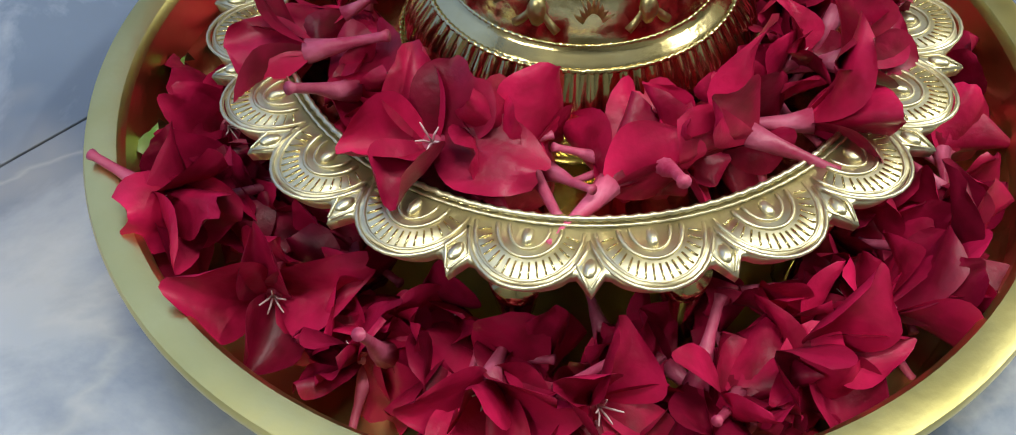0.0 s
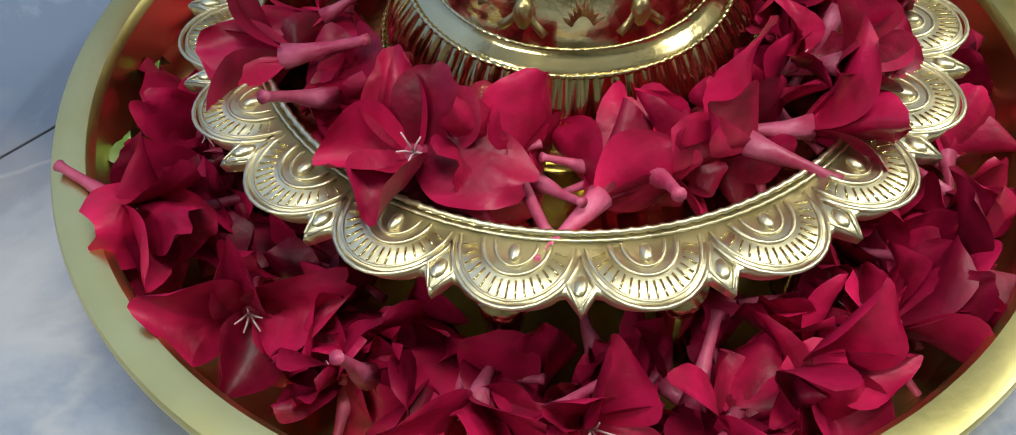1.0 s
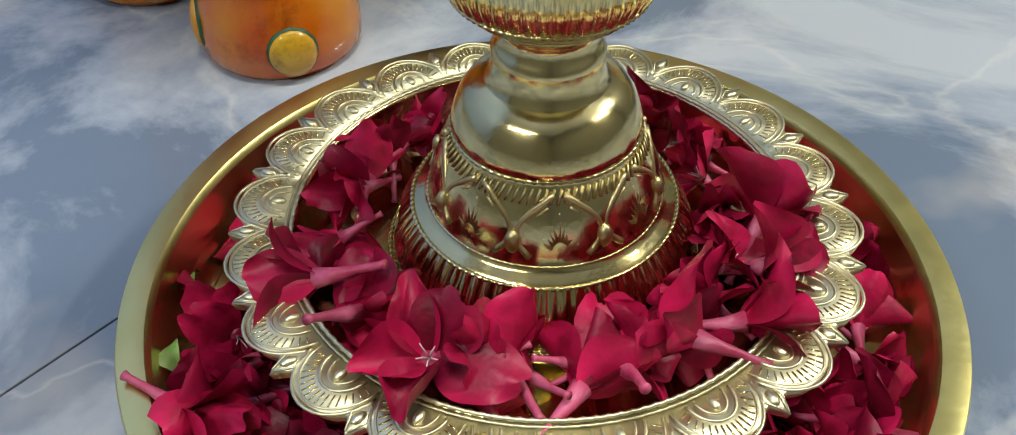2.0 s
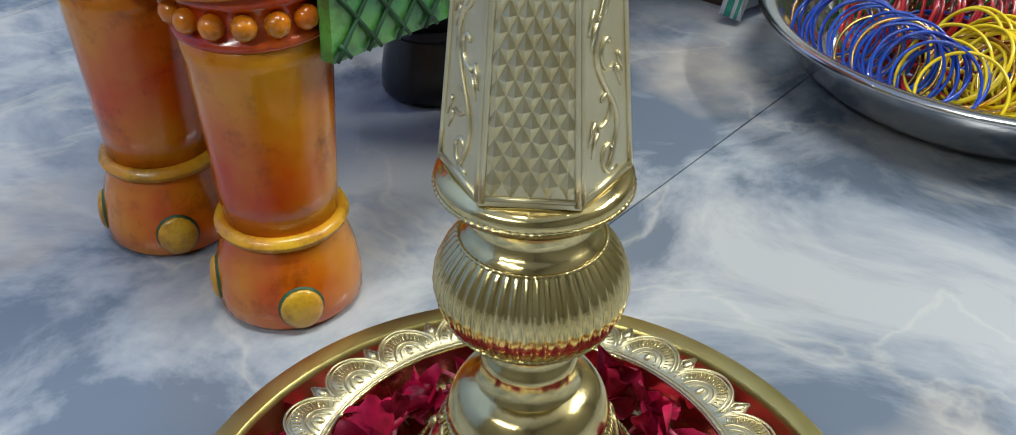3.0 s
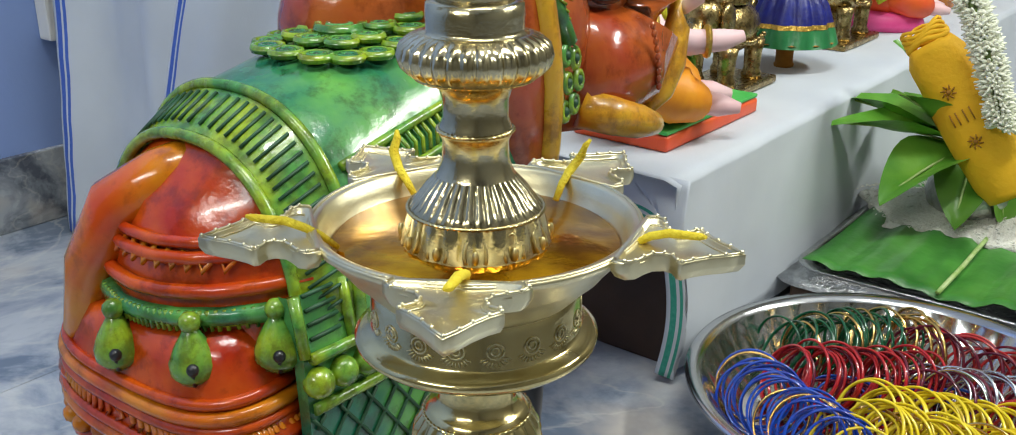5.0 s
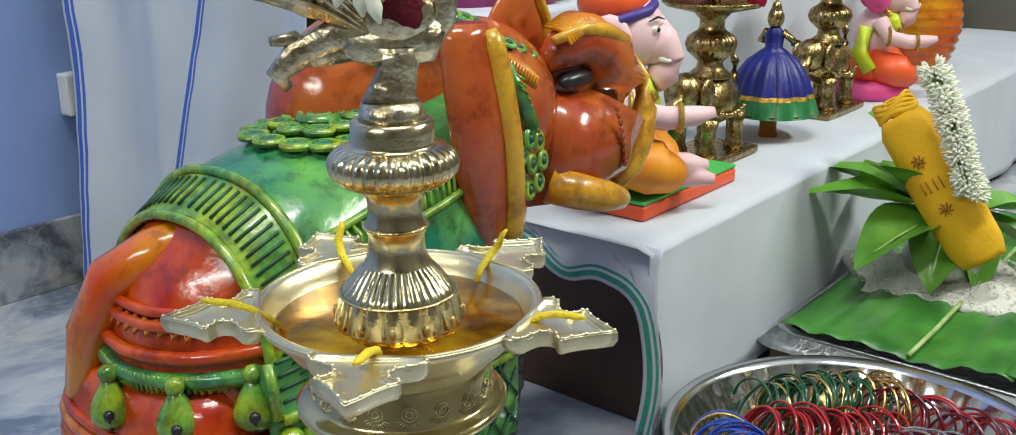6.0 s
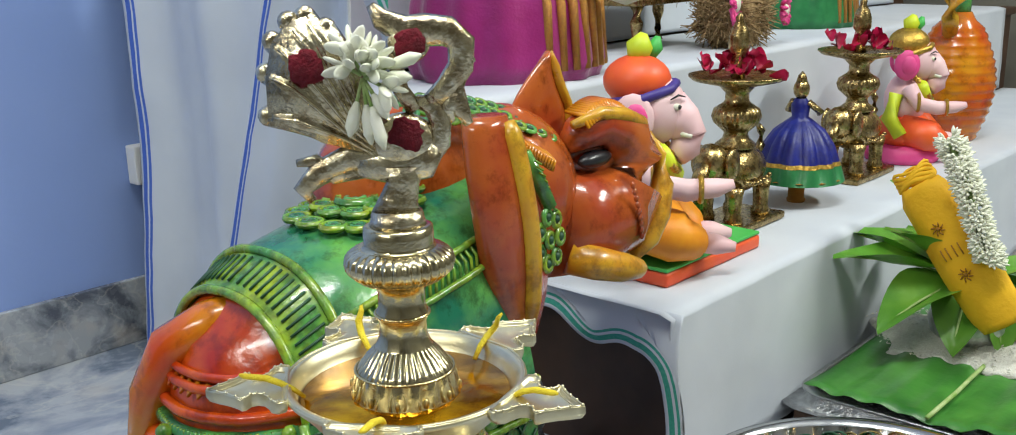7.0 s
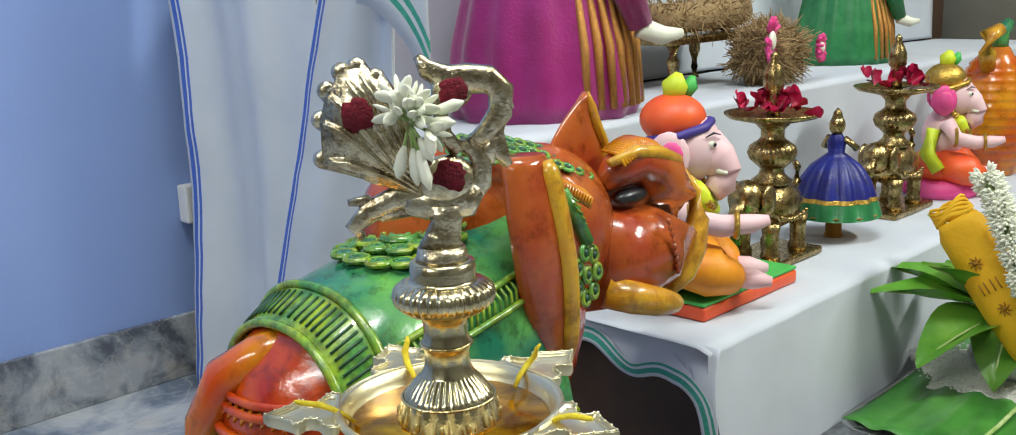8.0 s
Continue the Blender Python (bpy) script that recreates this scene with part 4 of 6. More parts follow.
def leg(x, y, top, dark=False):
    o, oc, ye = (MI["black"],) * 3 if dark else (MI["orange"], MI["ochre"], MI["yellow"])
    lathe(bm, [(0.037, 0.0), (0.0408, 0.005), (0.0408, 0.016), (0.0385, 0.033), (0.0335, 0.049), (0.0325, 0.054)], 28, c=(x, y, 0), mi=oc)
    rope_z = 0.0552
    rr = [[(x + (0.0325 + 0.0045 * math.cos(b)) * math.cos(a), y + (0.0325 + 0.0045 * math.cos(b)) * math.sin(a), rope_z + 0.0045 * math.sin(b)) for a in np.linspace(0, 2 * math.pi, 28, endpoint=False)] for b in np.linspace(0, 2 * math.pi, 9)]
    skin(bm, rr, True, False, ye)
    lathe(bm, [(0.0310, 0.055), (0.0325, 0.078), (0.0345, 0.115), (0.0370, 0.155), (0.0385, 0.170)], 28, c=(x, y, 0), mi=oc)
    lathe(bm, [(0.0385, 0.168), (0.0405, 0.170), (0.0400, 0.173), (0.0375, 0.174), (0.0375, 0.188), (0.0405, 0.190), (0.0410, 0.193), (0.0390, 0.196), (0.0395, 0.199), (0.0425, 0.201), (0.0435, 0.204), (0.0420, 0.207), (0.0405, 0.2085), (0.0420, 0.2105), (0.0425, 0.2135), (0.0400, 0.217), (0.0385, 0.219), (0.0390, 0.222), (0.0360, 0.228), (0.028, 0.236), (0.012, top - 0.006)], 28, c=(x, y, 0), mi=o)
    if not dark:
        for k in range(16):
            a = 2 * math.pi * k / 16
            ball(bm, (x + 0.0385 * math.cos(a), y + 0.0385 * math.sin(a), 0.181), (0.0066, 0.0066, 0.0064), oc, 10)
        for az in (238, 142):
            a = radians(az)
            # the larger dark ball paints a shaded outline round the boss
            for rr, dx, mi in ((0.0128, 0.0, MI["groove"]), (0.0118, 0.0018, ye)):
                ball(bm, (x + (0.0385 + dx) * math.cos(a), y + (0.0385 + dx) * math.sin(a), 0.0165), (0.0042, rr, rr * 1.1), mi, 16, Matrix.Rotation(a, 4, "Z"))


leg(0.0, -0.0545, 0.25)
leg(0.0, 0.0545, 0.25)
# the front pair is one flat black from hoof to top
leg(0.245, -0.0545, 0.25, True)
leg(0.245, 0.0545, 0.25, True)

# body: sections along its length, x, mid height, half height, half width
BODY = [(-0.029, 0.250, 0.030, 0.016), (-0.024, 0.250, 0.055, 0.032), (-0.013, 0.250, 0.082, 0.054), (0.003, 0.251, 0.097, 0.071), (0.020, 0.256, 0.109, 0.082), (0.05, 0.265, 0.116, 0.090), (0.11, 0.277, 0.117, 0.091), (0.17, 0.286, 0.117, 0.088), (0.22, 0.296, 0.114, 0.082), (0.27, 0.312, 0.104, 0.072), (0.30, 0.325, 0.083, 0.058)]


YO = -0.009


def section(x):
    for a, b in zip(BODY, BODY[1:]):
        if a[0] <= x <= b[0]:
            t = (x - a[0]) / (b[0] - a[0])
            return [p + (q - p) * t for p, q in zip(a, b)][1:]
    return BODY[0][1:] if x < BODY[0][0] else BODY[-1][1:]


def hide(x, phi, out=0.0):
    """A point on the body: phi 0 at its right flank, 90 on the back."""
    zc, h, w = section(x)
    p = radians(phi)
    c, s = math.cos(p), math.sin(p)
    k = 0.85
    return (x, YO - (w + out) * math.copysign(abs(c) ** k, c), zc + (h + out) * math.copysign(abs(s) ** k, s))


skin(bm, [[hide(x, i * 360 / 40) for i in range(40)] for x in (-0.029, -0.027, -0.024, -0.019, -0.013, -0.005, 0.003, 0.012, 0.02, 0.03, 0.04, 0.06, 0.1, 0.14, 0.18, 0.22, 0.26, 0.28, 0.30)], mi=MI["orange"])


def cover(x0, x1, p0, p1, out, mi, nx=12, np_=28, edge=True):
    """A cloth lying on the body between two stations and two bearings."""
    xs, ps = np.linspace(x0, x1, nx), np.linspace(p0, p1, np_)
    top = [[hide(x, p, out) for p in ps] for x in xs]
    low = [[hide(x, p, -0.002) for p in ps] for x in xs]
    skin(bm, top, False, False, mi)
    ring_t = top[0] + [r[-1] for r in top[1:-1]] + top[-1][::-1] + [r[0] for r in top[-2:0:-1]]
    ring_l = low[0] + [r[-1] for r in low[1:-1]] + low[-1][::-1] + [r[0] for r in low[-2:0:-1]]
    skin(bm, [ring_l, ring_t], True, False, mi)


def trim(pts, r, mi, seg=8):
    tube(bm, pts, r, seg, mi)


cover(0.016, 0.235, -8, 188, 0.004, MI["green"])
for sgn in (1, -1):
    rows = []
    for z in np.linspace(0.292, 0.158, 14):
        rows.append([(x, -sgn * ((0.1035 if sgn > 0 else 0.0945) + 0.003 * math.sin((0.262 - z) * 25) - 0.006 * max(0, z - 0.262) / 0.03), z - 0.045 * (x - 0.02) * min(1, (0.292 - z) / 0.05)) for x in np.linspace(0.003, 0.235, 16)])
    inner = [[(x, y + sgn * 0.008, z) for x, y, z in r] for r in rows]
    skin(bm, rows, False, False, MI["green"])
    skin(bm, [rows[-1], inner[-1]], False, False, MI["green"])
    skin(bm, [[r[0] for r in rows], [r[0] for r in inner]], False, False, MI["green"])
# ribbed band at the cloth's rear edge
for e in (0.013, 0.047):
    trim([hide(e, p, 0.006) for p in np.linspace(-14, 194, 44)], 0.0036, MI["lime"])
cover(0.016, 0.044, -12, 192, 0.0055, MI["lime"], 4, 40)
for p in np.linspace(-9, 189, 50):
    trim([hide(0.019, p, 0.0062), hide(0.041, p, 0.0062)], 0.0011, MI["groove"], 5)
# bead border and lattice on the flank
for sgn in (1, -1):
    fl = (lambda q: q) if sgn > 0 else (lambda q: 180 - q)
    fp = lambda x, z: (x, -sgn * (0.1072 if sgn > 0 else 0.0982), z - 0.045 * (x - 0.02))
    for z in (0.2585, 0.2275):
        trim([fp(x, z) for x in np.linspace(0.006, 0.235, 12)], 0.0036, MI["lime"])
    for x in np.linspace(0.010, 0.228, 13):
        ball(bm, fp(x, 0.2430), 0.0092, MI["lime"], 12)
    # slits drawn as dark bars, their inner shade in the colour
    for z in np.linspace(0.268, 0.292, 4):
        trim([(x, -sgn * (0.1042 if sgn > 0 else 0.0952) + sgn * 0.2 * max(0, z - 0.262), z) for x in (0.010, 0.021, 0.032)], 0.0013, MI["groove"], 5)
    for x in (0.004, 0.039):
        trim([(x, -sgn * (0.1045 if sgn > 0 else 0.0955) + sgn * 0.2 * max(0, z - 0.262), z) for z in (0.260, 0.276, 0.294)], 0.0034, MI["lime"], 8)
    for k in range(-5, 16):
        for d in (1, -1):
            pts = []
            for t in np.linspace(0, 1, 9):
                x = 0.004 + k * 0.0205 + (t if d > 0 else 1 - t) * 0.050
                if 0.004 <= x <= 0.235:
                    pts.append(fp(x, 0.222 - 0.063 * t))
            if len(pts) > 1:
                trim(pts, 0.0012, MI["groove"], 5)
    for q in (28, 40):
        trim([hide(x, fl(q), 0.006) for x in np.linspace(0.056, 0.235, 12)], 0.003, MI["lime"])
    for x in np.linspace(0.060, 0.230, 26):
        trim([hide(x, fl(29.5), 0.006), hide(x + 0.003, fl(34), 0.0065), hide(x, fl(38.5), 0.006)], 0.0014, MI["lime"], 5)
# medallion on the back
for r, n, s in ((0.0, 1, 0.014), (0.024, 8, 0.0095), (0.045, 14, 0.0095)):
    for k in range(n):
        a = 2 * math.pi * k / n
        x, y = 0.135 + r * math.cos(a), r * math.sin(a)
        ph = 90 + math.degrees(y / 0.115)
        px, py, pz = hide(x, ph, 0.005)
        for q in (1.0, 0.5):
            rr = [[(px + (s * q + s * 0.22 * math.cos(b)) * math.cos(t), py + (s * q + s * 0.22 * math.cos(b)) * math.sin(t), pz + 0.003 + s * 0.3 * math.sin(b)) for t in np.linspace(0, 2 * math.pi, 14, endpoint=False)] for b in np.linspace(0, 2 * math.pi, 7)]
            skin(bm, rr, True, False, MI["lime"] if q == 1.0 else MI["green"])
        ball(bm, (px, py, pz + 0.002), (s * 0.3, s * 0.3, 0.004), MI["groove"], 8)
# straps round the rump, bells, tail


def rear(y, z, out=0.0):
    """A point on the rump, seen from behind: y to its left."""
    x = -0.0289
    while x < 0.045:
        zc, h, w = section(x)
        if (abs(y - YO) / w) ** 2.35 + (abs(z - zc) / h) ** 2.35 <= 1:
            break
        x += 0.001
    return (x - out, y, z)


# bands wrapped round the haunches


def band(a, z, k=1.0):
    c, q = math.cos(a), math.sin(a)
    return (-0.003 + 0.043 * k * math.copysign(abs(c) ** 0.72, c), -0.002 + 0.090 * k * math.copysign(abs(q) ** 0.72, q), z + 0.006 * abs(q) ** 3)


AB_ = np.linspace(0, 2 * math.pi, 64, endpoint=False)
skin(bm, [[band(a, z, k) for a in AB_] for z, k in ((0.192, 0.90), (0.193, 0.985), (0.196, 1.0), (0.200, 0.99), (0.206, 0.99), (0.214, 0.985), (0.220, 0.975), (0.228, 0.955), (0.238, 0.91), (0.252, 0.83), (0.265, 0.74))], True, True, MI["orange"])
for z, k, r, mi in ((0.196, 1.0, 0.0042, "ochre"), (0.2035, 1.0, 0.0036, "orange"), (0.219, 0.98, 0.0036, "orange"), (0.226, 0.965, 0.0045, "ochre"), (0.234, 0.935, 0.0035, "orange")):
    pts = [band(a, z, k) for a in np.linspace(0, 2 * math.pi, 65)]
    trim(pts, r, MI[mi])
for a in np.linspace(0, 2 * math.pi, 110, endpoint=False):
    trim([band(a - 0.012, 0.207, 0.995), band(a + 0.012, 0.2115, 1.012), band(a - 0.012, 0.216, 0.985)], 0.0019, MI["ochre"], 5)
for z, mi, r in ((0.284, "green", 0.0055), (0.2805, "lime", 0.003), (0.316, "orange", 0.004), (0.298, "orange", 0.0045), (0.324, "orange", 0.0035)):
    trim([rear(y, z - 0.008 * math.cos(y / 0.09 * 1.4), 0.003) for y in np.linspace(-0.090, 0.072, 26)], r, MI[mi])
for y in np.linspace(-0.088, 0.070, 44):
    z = 0.2825 - 0.008 * math.cos(y / 0.09 * 1.4)
    trim([rear(y, z - 0.006, 0.005), rear(y + 0.001, z + 0.006, 0.007)], 0.0014, MI["lime"], 5)
for y in np.linspace(-0.062, 0.045, 13):
    trim([rear(y - 0.0045, 0.313, 0.003), rear(y, 0.304, 0.005), rear(y + 0.0045, 0.313, 0.003)], 0.0017, MI["ochre"], 6)
for y in (-0.086, -0.053, 0.0):
    x, yy, z = rear(y, 0.2545 + 0.010 * (y / 0.09) ** 2, 0.011)
    lathe(bm, [(0.0016, 0.021), (0.0052, 0.015), (0.0100, 0.007), (0.0134, -0.002), (0.0130, -0.008), (0.0085, -0.0135), (0.001, -0.0155)], 20, c=(x, yy, z), mi=MI["lime"])
    ball(bm, (x, yy, z + 0.021), 0.0062, MI["lime"], 10)
    # black ball and bar put the shade inside the bell's opening into colour
    ball(bm, (x - 0.0082, yy - 0.0098, z - 0.001), (0.0034, 0.0034, 0.0036), MI["black"], 10)
    trim([(x - 0.0084, yy - 0.0100, z - 0.003), (x - 0.0060, yy - 0.0072, z - 0.0122)], 0.0014, MI["black"], 5)
trim([(0.030, -0.010, 0.348), (0.006, 0.006, 0.338), (-0.014, 0.022, 0.325), (-0.024, 0.040, 0.288), (-0.024, 0.057, 0.243), (-0.012, 0.070, 0.205), (0.0, 0.076, 0.155)], [0.016, 0.018, 0.0175, 0.016, 0.014, 0.011, 0.004], MI["ochre"], 14)
# neck, head, ears, trunk, tusks
ball(bm, (0.215, 0.020, 0.392), (0.092, 0.062, 0.082), MI["rust"], 30)
ball(bm, (0.300, -0.004, 0.375), (0.085, 0.072, 0.084), MI["rust"], 30)
ball(bm, (0.345, -0.012, 0.352), (0.062, 0.060, 0.054), MI["rust"], 26)
# the raised trunk: out from the face, up, and curled back over
TRUNK = [(0.335, -0.030, 0.345), (0.385, -0.036, 0.340), (0.421, -0.040, 0.342), (0.445, -0.042, 0.366), (0.451, -0.044, 0.392), (0.440, -0.046, 0.413), (0.418, -0.048, 0.423), (0.396, -0.048, 0.431), (0.370, -0.046, 0.425), (0.356, -0.042, 0.415)]
trim(TRUNK, [0.050, 0.052, 0.050, 0.044, 0.036, 0.029, 0.024, 0.021, 0.017, 0.008], MI["rust"], 22)
trim([(0.472, -0.056, 0.412), (0.482, -0.062, 0.388), (0.484, -0.066, 0.360), (0.474, -0.068, 0.332), (0.456, -0.068, 0.310), (0.432, -0.068, 0.296)], [0.004, 0.009, 0.012, 0.013, 0.012, 0.005], MI["yellow"], 12)
trim([(0.352, -0.055, 0.437), (0.385, -0.062, 0.444), (0.419, -0.064, 0.438), (0.450, -0.062, 0.426), (0.468, -0.058, 0.406)], [0.004, 0.0065, 0.0075, 0.0075, 0.004], MI["yellow"], 12)
for k in np.linspace(0.0, 1.0, 30):
    x, z = 0.362 + 0.108 * k, 0.441 + 0.010 * math.sin(math.pi * min(1, k * 1.3)) - 0.040 * k ** 3
    trim([(x, -0.066, z - 0.007), (x + 0.003, -0.056, z + 0.003), (x + 0.004, -0.036, z + 0.005)], [0.0016, 0.0026, 0.0016], MI["ochre"], 6)
ball(bm, (0.408, -0.030, 0.398), (0.050, 0.024, 0.034), MI["rust"], 20)
# solid black ellipsoid stands in for the shaded hollow of the trunk curl
ball(bm, (0.384, -0.056, 0.401), (0.024, 0.009, 0.008), MI["black"], 16)
for k in range(9):
    t = k / 8
    ball(bm, (0.398 + 0.016 * t, -0.089 - 0.002 * math.sin(3 * t), 0.378 - 0.052 * t), (0.0030, 0.0022, 0.0034), MI["rust"], 8)
# near ear, hanging, with a yellow rib


def ear(t, a, out=0.0):
    w = 0.030 * math.sin(math.pi * min(1, 0.16 + t * 0.80)) ** 0.5
    return (0.205 + 0.026 * t * t + w * math.cos(a), -(0.082 + 0.012 * math.sin(math.pi * t) + out) - 0.015 * math.sin(a), 0.468 - 0.182 * t)


skin(bm, [[ear(t, a) for a in np.linspace(0, 2 * math.pi, 24, endpoint=False)] for t in np.linspace(0, 1, 22)], True, True, MI["rust"])
trim([ear(t, 1.05, 0.001) for t in np.linspace(0.02, 0.99, 18)], [0.005] + [0.0085] * 14 + [0.008, 0.006, 0.003], MI["yellow"], 12)
trim([ear(t, 0.05, 0.0) for t in np.linspace(0.10, 1.0, 16)], [0.003] + [0.005] * 13 + [0.004, 0.002], MI["ochre"], 10)
for k in range(12):
    t = k / 11
    trim([(0.243 + 0.040 * t, -0.078, 0.447 - 0.020 * t), (0.246 + 0.040 * t, -0.086, 0.441 - 0.022 * t), (0.244 + 0.038 * t, -0.086, 0.434 - 0.022 * t)], 0.0022, MI["ochre"], 6)
# far ear, a pointed leaf standing up
rows = []
for t in np.linspace(0, 1, 14):
    w = 0.040 * (0.35 + 0.65 * math.sin(math.pi * min(1.0, 0.15 + 0.72 * t))) * (1 - max(0.0, t - 0.45) / 0.55) ** 0.75 + 0.0012
    rows.append([(0.372 - 0.016 * math.sin(math.pi * t) + w * math.cos(a), -0.012 + 0.010 * math.sin(a) * (1 - 0.6 * t), 0.405 + 0.094 * t) for a in np.linspace(0, 2 * math.pi, 20, endpoint=False)])
skin(bm, rows, True, True, MI["rust"])
trim([(r[0][0] - 0.002, r[0][1] - 0.004, r[0][2]) for r in rows], [0.005] * 12 + [0.003, 0.0012], MI["yellow"], 10)
# tusk, collar of rings along the neck, pendant
trim([(0.330, -0.066, 0.322), (0.350, -0.084, 0.314), (0.380, -0.090, 0.304), (0.406, -0.090, 0.296), (0.422, -0.088, 0.292)], [0.016, 0.0155, 0.014, 0.010, 0.003], MI["yellow"], 14)


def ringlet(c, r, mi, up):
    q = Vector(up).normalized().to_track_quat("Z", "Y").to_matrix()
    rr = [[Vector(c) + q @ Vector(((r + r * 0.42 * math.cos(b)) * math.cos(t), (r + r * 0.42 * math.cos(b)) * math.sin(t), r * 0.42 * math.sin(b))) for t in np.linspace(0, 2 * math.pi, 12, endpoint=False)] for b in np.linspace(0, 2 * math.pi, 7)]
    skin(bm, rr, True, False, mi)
    # dark ball paints the shade in the ring's centre
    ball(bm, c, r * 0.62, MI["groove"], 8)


for k in range(36):
    t = (k % 12) / 11
    ringlet((0.175 + 0.150 * t, -0.018 - 0.016 * (k // 12), 0.478 - 0.034 * t * t - 0.007 * (k // 12)), 0.0052, MI["lime"] if k % 3 else MI["green"], (0, -0.5, 1))
trim([(0.247, -0.088, 0.434), (0.257, -0.092, 0.410), (0.268, -0.094, 0.386)], [0.004, 0.0065, 0.007], MI["green"], 10)
for k in range(9):
    t = k / 8
    trim([(0.2475 + 0.020 * t, -0.0965, 0.428 - 0.042 * t), (0.2535 + 0.020 * t, -0.0985, 0.424 - 0.042 * t)], 0.0010, MI["lime"], 5)
for k in range(8):
    a = 2 * math.pi * k / 7
    rr_ = 0.0 if k == 7 else 1.0
    ringlet((0.266 + 0.0135 * rr_ * math.cos(a), -0.096, 0.358 + 0.0205 * rr_ * math.sin(a)), 0.0062, MI["lime"], (0.2, -1, 0.1))
el = part("elephant_statue", bm, [M_ORANGE, M_OCHRE, M_YELLOW, M_RUST, M_GREEN, M_LIME, M_GROOVE_SHADE, M_BLACK], None, m=EL)
tagged(el, "large glazed clay elephant statue, orange with green saddle cloth and bells", "statue")

# ---- the stepped display and its cloths ----
STEPS = [(0.0, 0.27, 0.208), (0.27, 0.55, 0.414), (0.55, 0.84, 0.62)]
for i, (b0, b1, z) in enumerate(STEPS):
    st = thing("display_step", "dark wooden step of the stepped display, covered with white cloth", "step", "steps of the display", m=at_room(0, 0))
    bm = bmesh.new()
    box(bm, (0.012 - 0.05 * (i > 0), b0 + 0.012, 0.0), (1.95, b1 - 0.002, z - 0.022), bevel=0.002)
    part("carcass", bm, M_WOOD, st, smooth=False)
    bm = bmesh.new()
    box(bm, (0.004 - 0.05 * (i > 0), b0 + 0.004, z - 0.022), (1.96, b1 - 0.001, z - 0.003), bevel=0.003)
    part("top_board", bm, M_WOOD, st, smooth=False)


def cloth(name, label, rows, stripes, mats, thick=0.0012):
    """A cloth from rows of points; stripes gives the rows that carry the border colour."""
    bm = bmesh.new()
    vs = [[bm.verts.new(p) for p in r] for r in rows]
    for i, (a, b) in enumerate(zip(vs, vs[1:])):
        for j in range(len(a) - 1):
            f = bm.faces.new((a[j], a[j + 1], b[j + 1], b[j]))
            f.material_index = 1 if stripes(i, j) else 0
    ob = part(name, bm, mats, None, m=at_room(0, 0))
    so = ob.modifiers.new("thickness", "SOLIDIFY")
    so.thickness, so.offset = thick, 1.0
    return tagged(ob, label, "cloth")


def wob(x, y, k=1.0):
    return k * noise.noise(Vector((x * 9, y * 9, 3.3))) + 0.4 * k * noise.noise(Vector((x * 31, y * 31, 1.3)))


# first step: top, front fall
xs = [-0.016, -0.006, 0.004, 0.014] + list(np.linspace(0.03, 1.9, 92))
rows = []
for b in np.linspace(0.268, 0.01, 14):
    rows.append([(x, b, 0.2095 + 0.0022 + wob(x, b, 0.0016)) for x in xs])
falls = [0.207, 0.203, 0.195, 0.18, 0.16, 0.14, 0.12, 0.10, 0.08, 0.06, 0.045, 0.040, 0.030, 0.026, 0.012]
for z in falls:
    d = (0.208 - z) / 0.2
    rows.append([(x, -0.004 - 0.006 * d - 0.010 * d * (0.5 + 0.5 * math.sin(x * 26 + 1.3 * math.sin(x * 9))) - abs(wob(x, z, 0.004)), z) for x in xs])
cloth("step_cloth", "white cotton cloth with green border over the lowest step", rows, lambda i, j: False, [M_CLOTH, M_TEAL])
# first step: the fall over its near end, short, with a wavy green-edged hem
hem = []
for t in np.linspace(0, 1, 22):
    hem.append((0.002 - 0.008 * math.sin(3 * t), 0.010 + 0.125 * t))
for t in np.linspace(0, 1, 12)[1:]:
    hem.append((0.002 + 0.036 * (1 - math.cos(t * math.pi / 2)), 0.135 + 0.030 * math.sin(t * math.pi / 2)))
for t in np.linspace(0, 1, 34)[1:]:
    hem.append((0.038 + 0.224 * t, 0.165 - 0.010 * math.sin(t * 7.0) + 0.006 * math.sin(t * 15.0) + 0.012 * t))
tops = [(-0.012 + 0.274 * max(0.0, (i / (len(hem) - 1) - 0.15) / 0.85), 0.2115) for i in range(len(hem))]
rows = []
for off in (0.0, 0.004, 0.010, 0.013, 0.016, None, 0.35, 0.6, 0.8, 0.93, 1.0):
    row = []
    for i, (b, z) in enumerate(hem):
        p, q = hem[max(i - 1, 0)], hem[min(i + 1, len(hem) - 1)]
        db, dz = q[0] - p[0], q[1] - p[1]
        ln = math.hypot(db, dz)
        o = off if off is not None and off < 0.02 else 0.020
        bb, zz = b - dz / ln * o, z + db / ln * o
        if off is not None and off > 0.02:
            bb, zz = bb + (tops[i][0] - bb) * off, zz + (tops[i][1] - zz) * off
        k = (0.2115 - zz) / 0.2
        row.append((-0.004 - 0.012 * math.sin(min(1.0, k * 4) * 1.5) - 0.008 * min(1.0, k * 3) * math.sin(bb * 38 + 1), bb, zz))
    rows.append(row)
cloth("step_cloth", "short overhang of white cotton with a wavy green-striped hem", rows[::-1], lambda i, j: i in (6, 8), [M_CLOTH, M_TEAL])
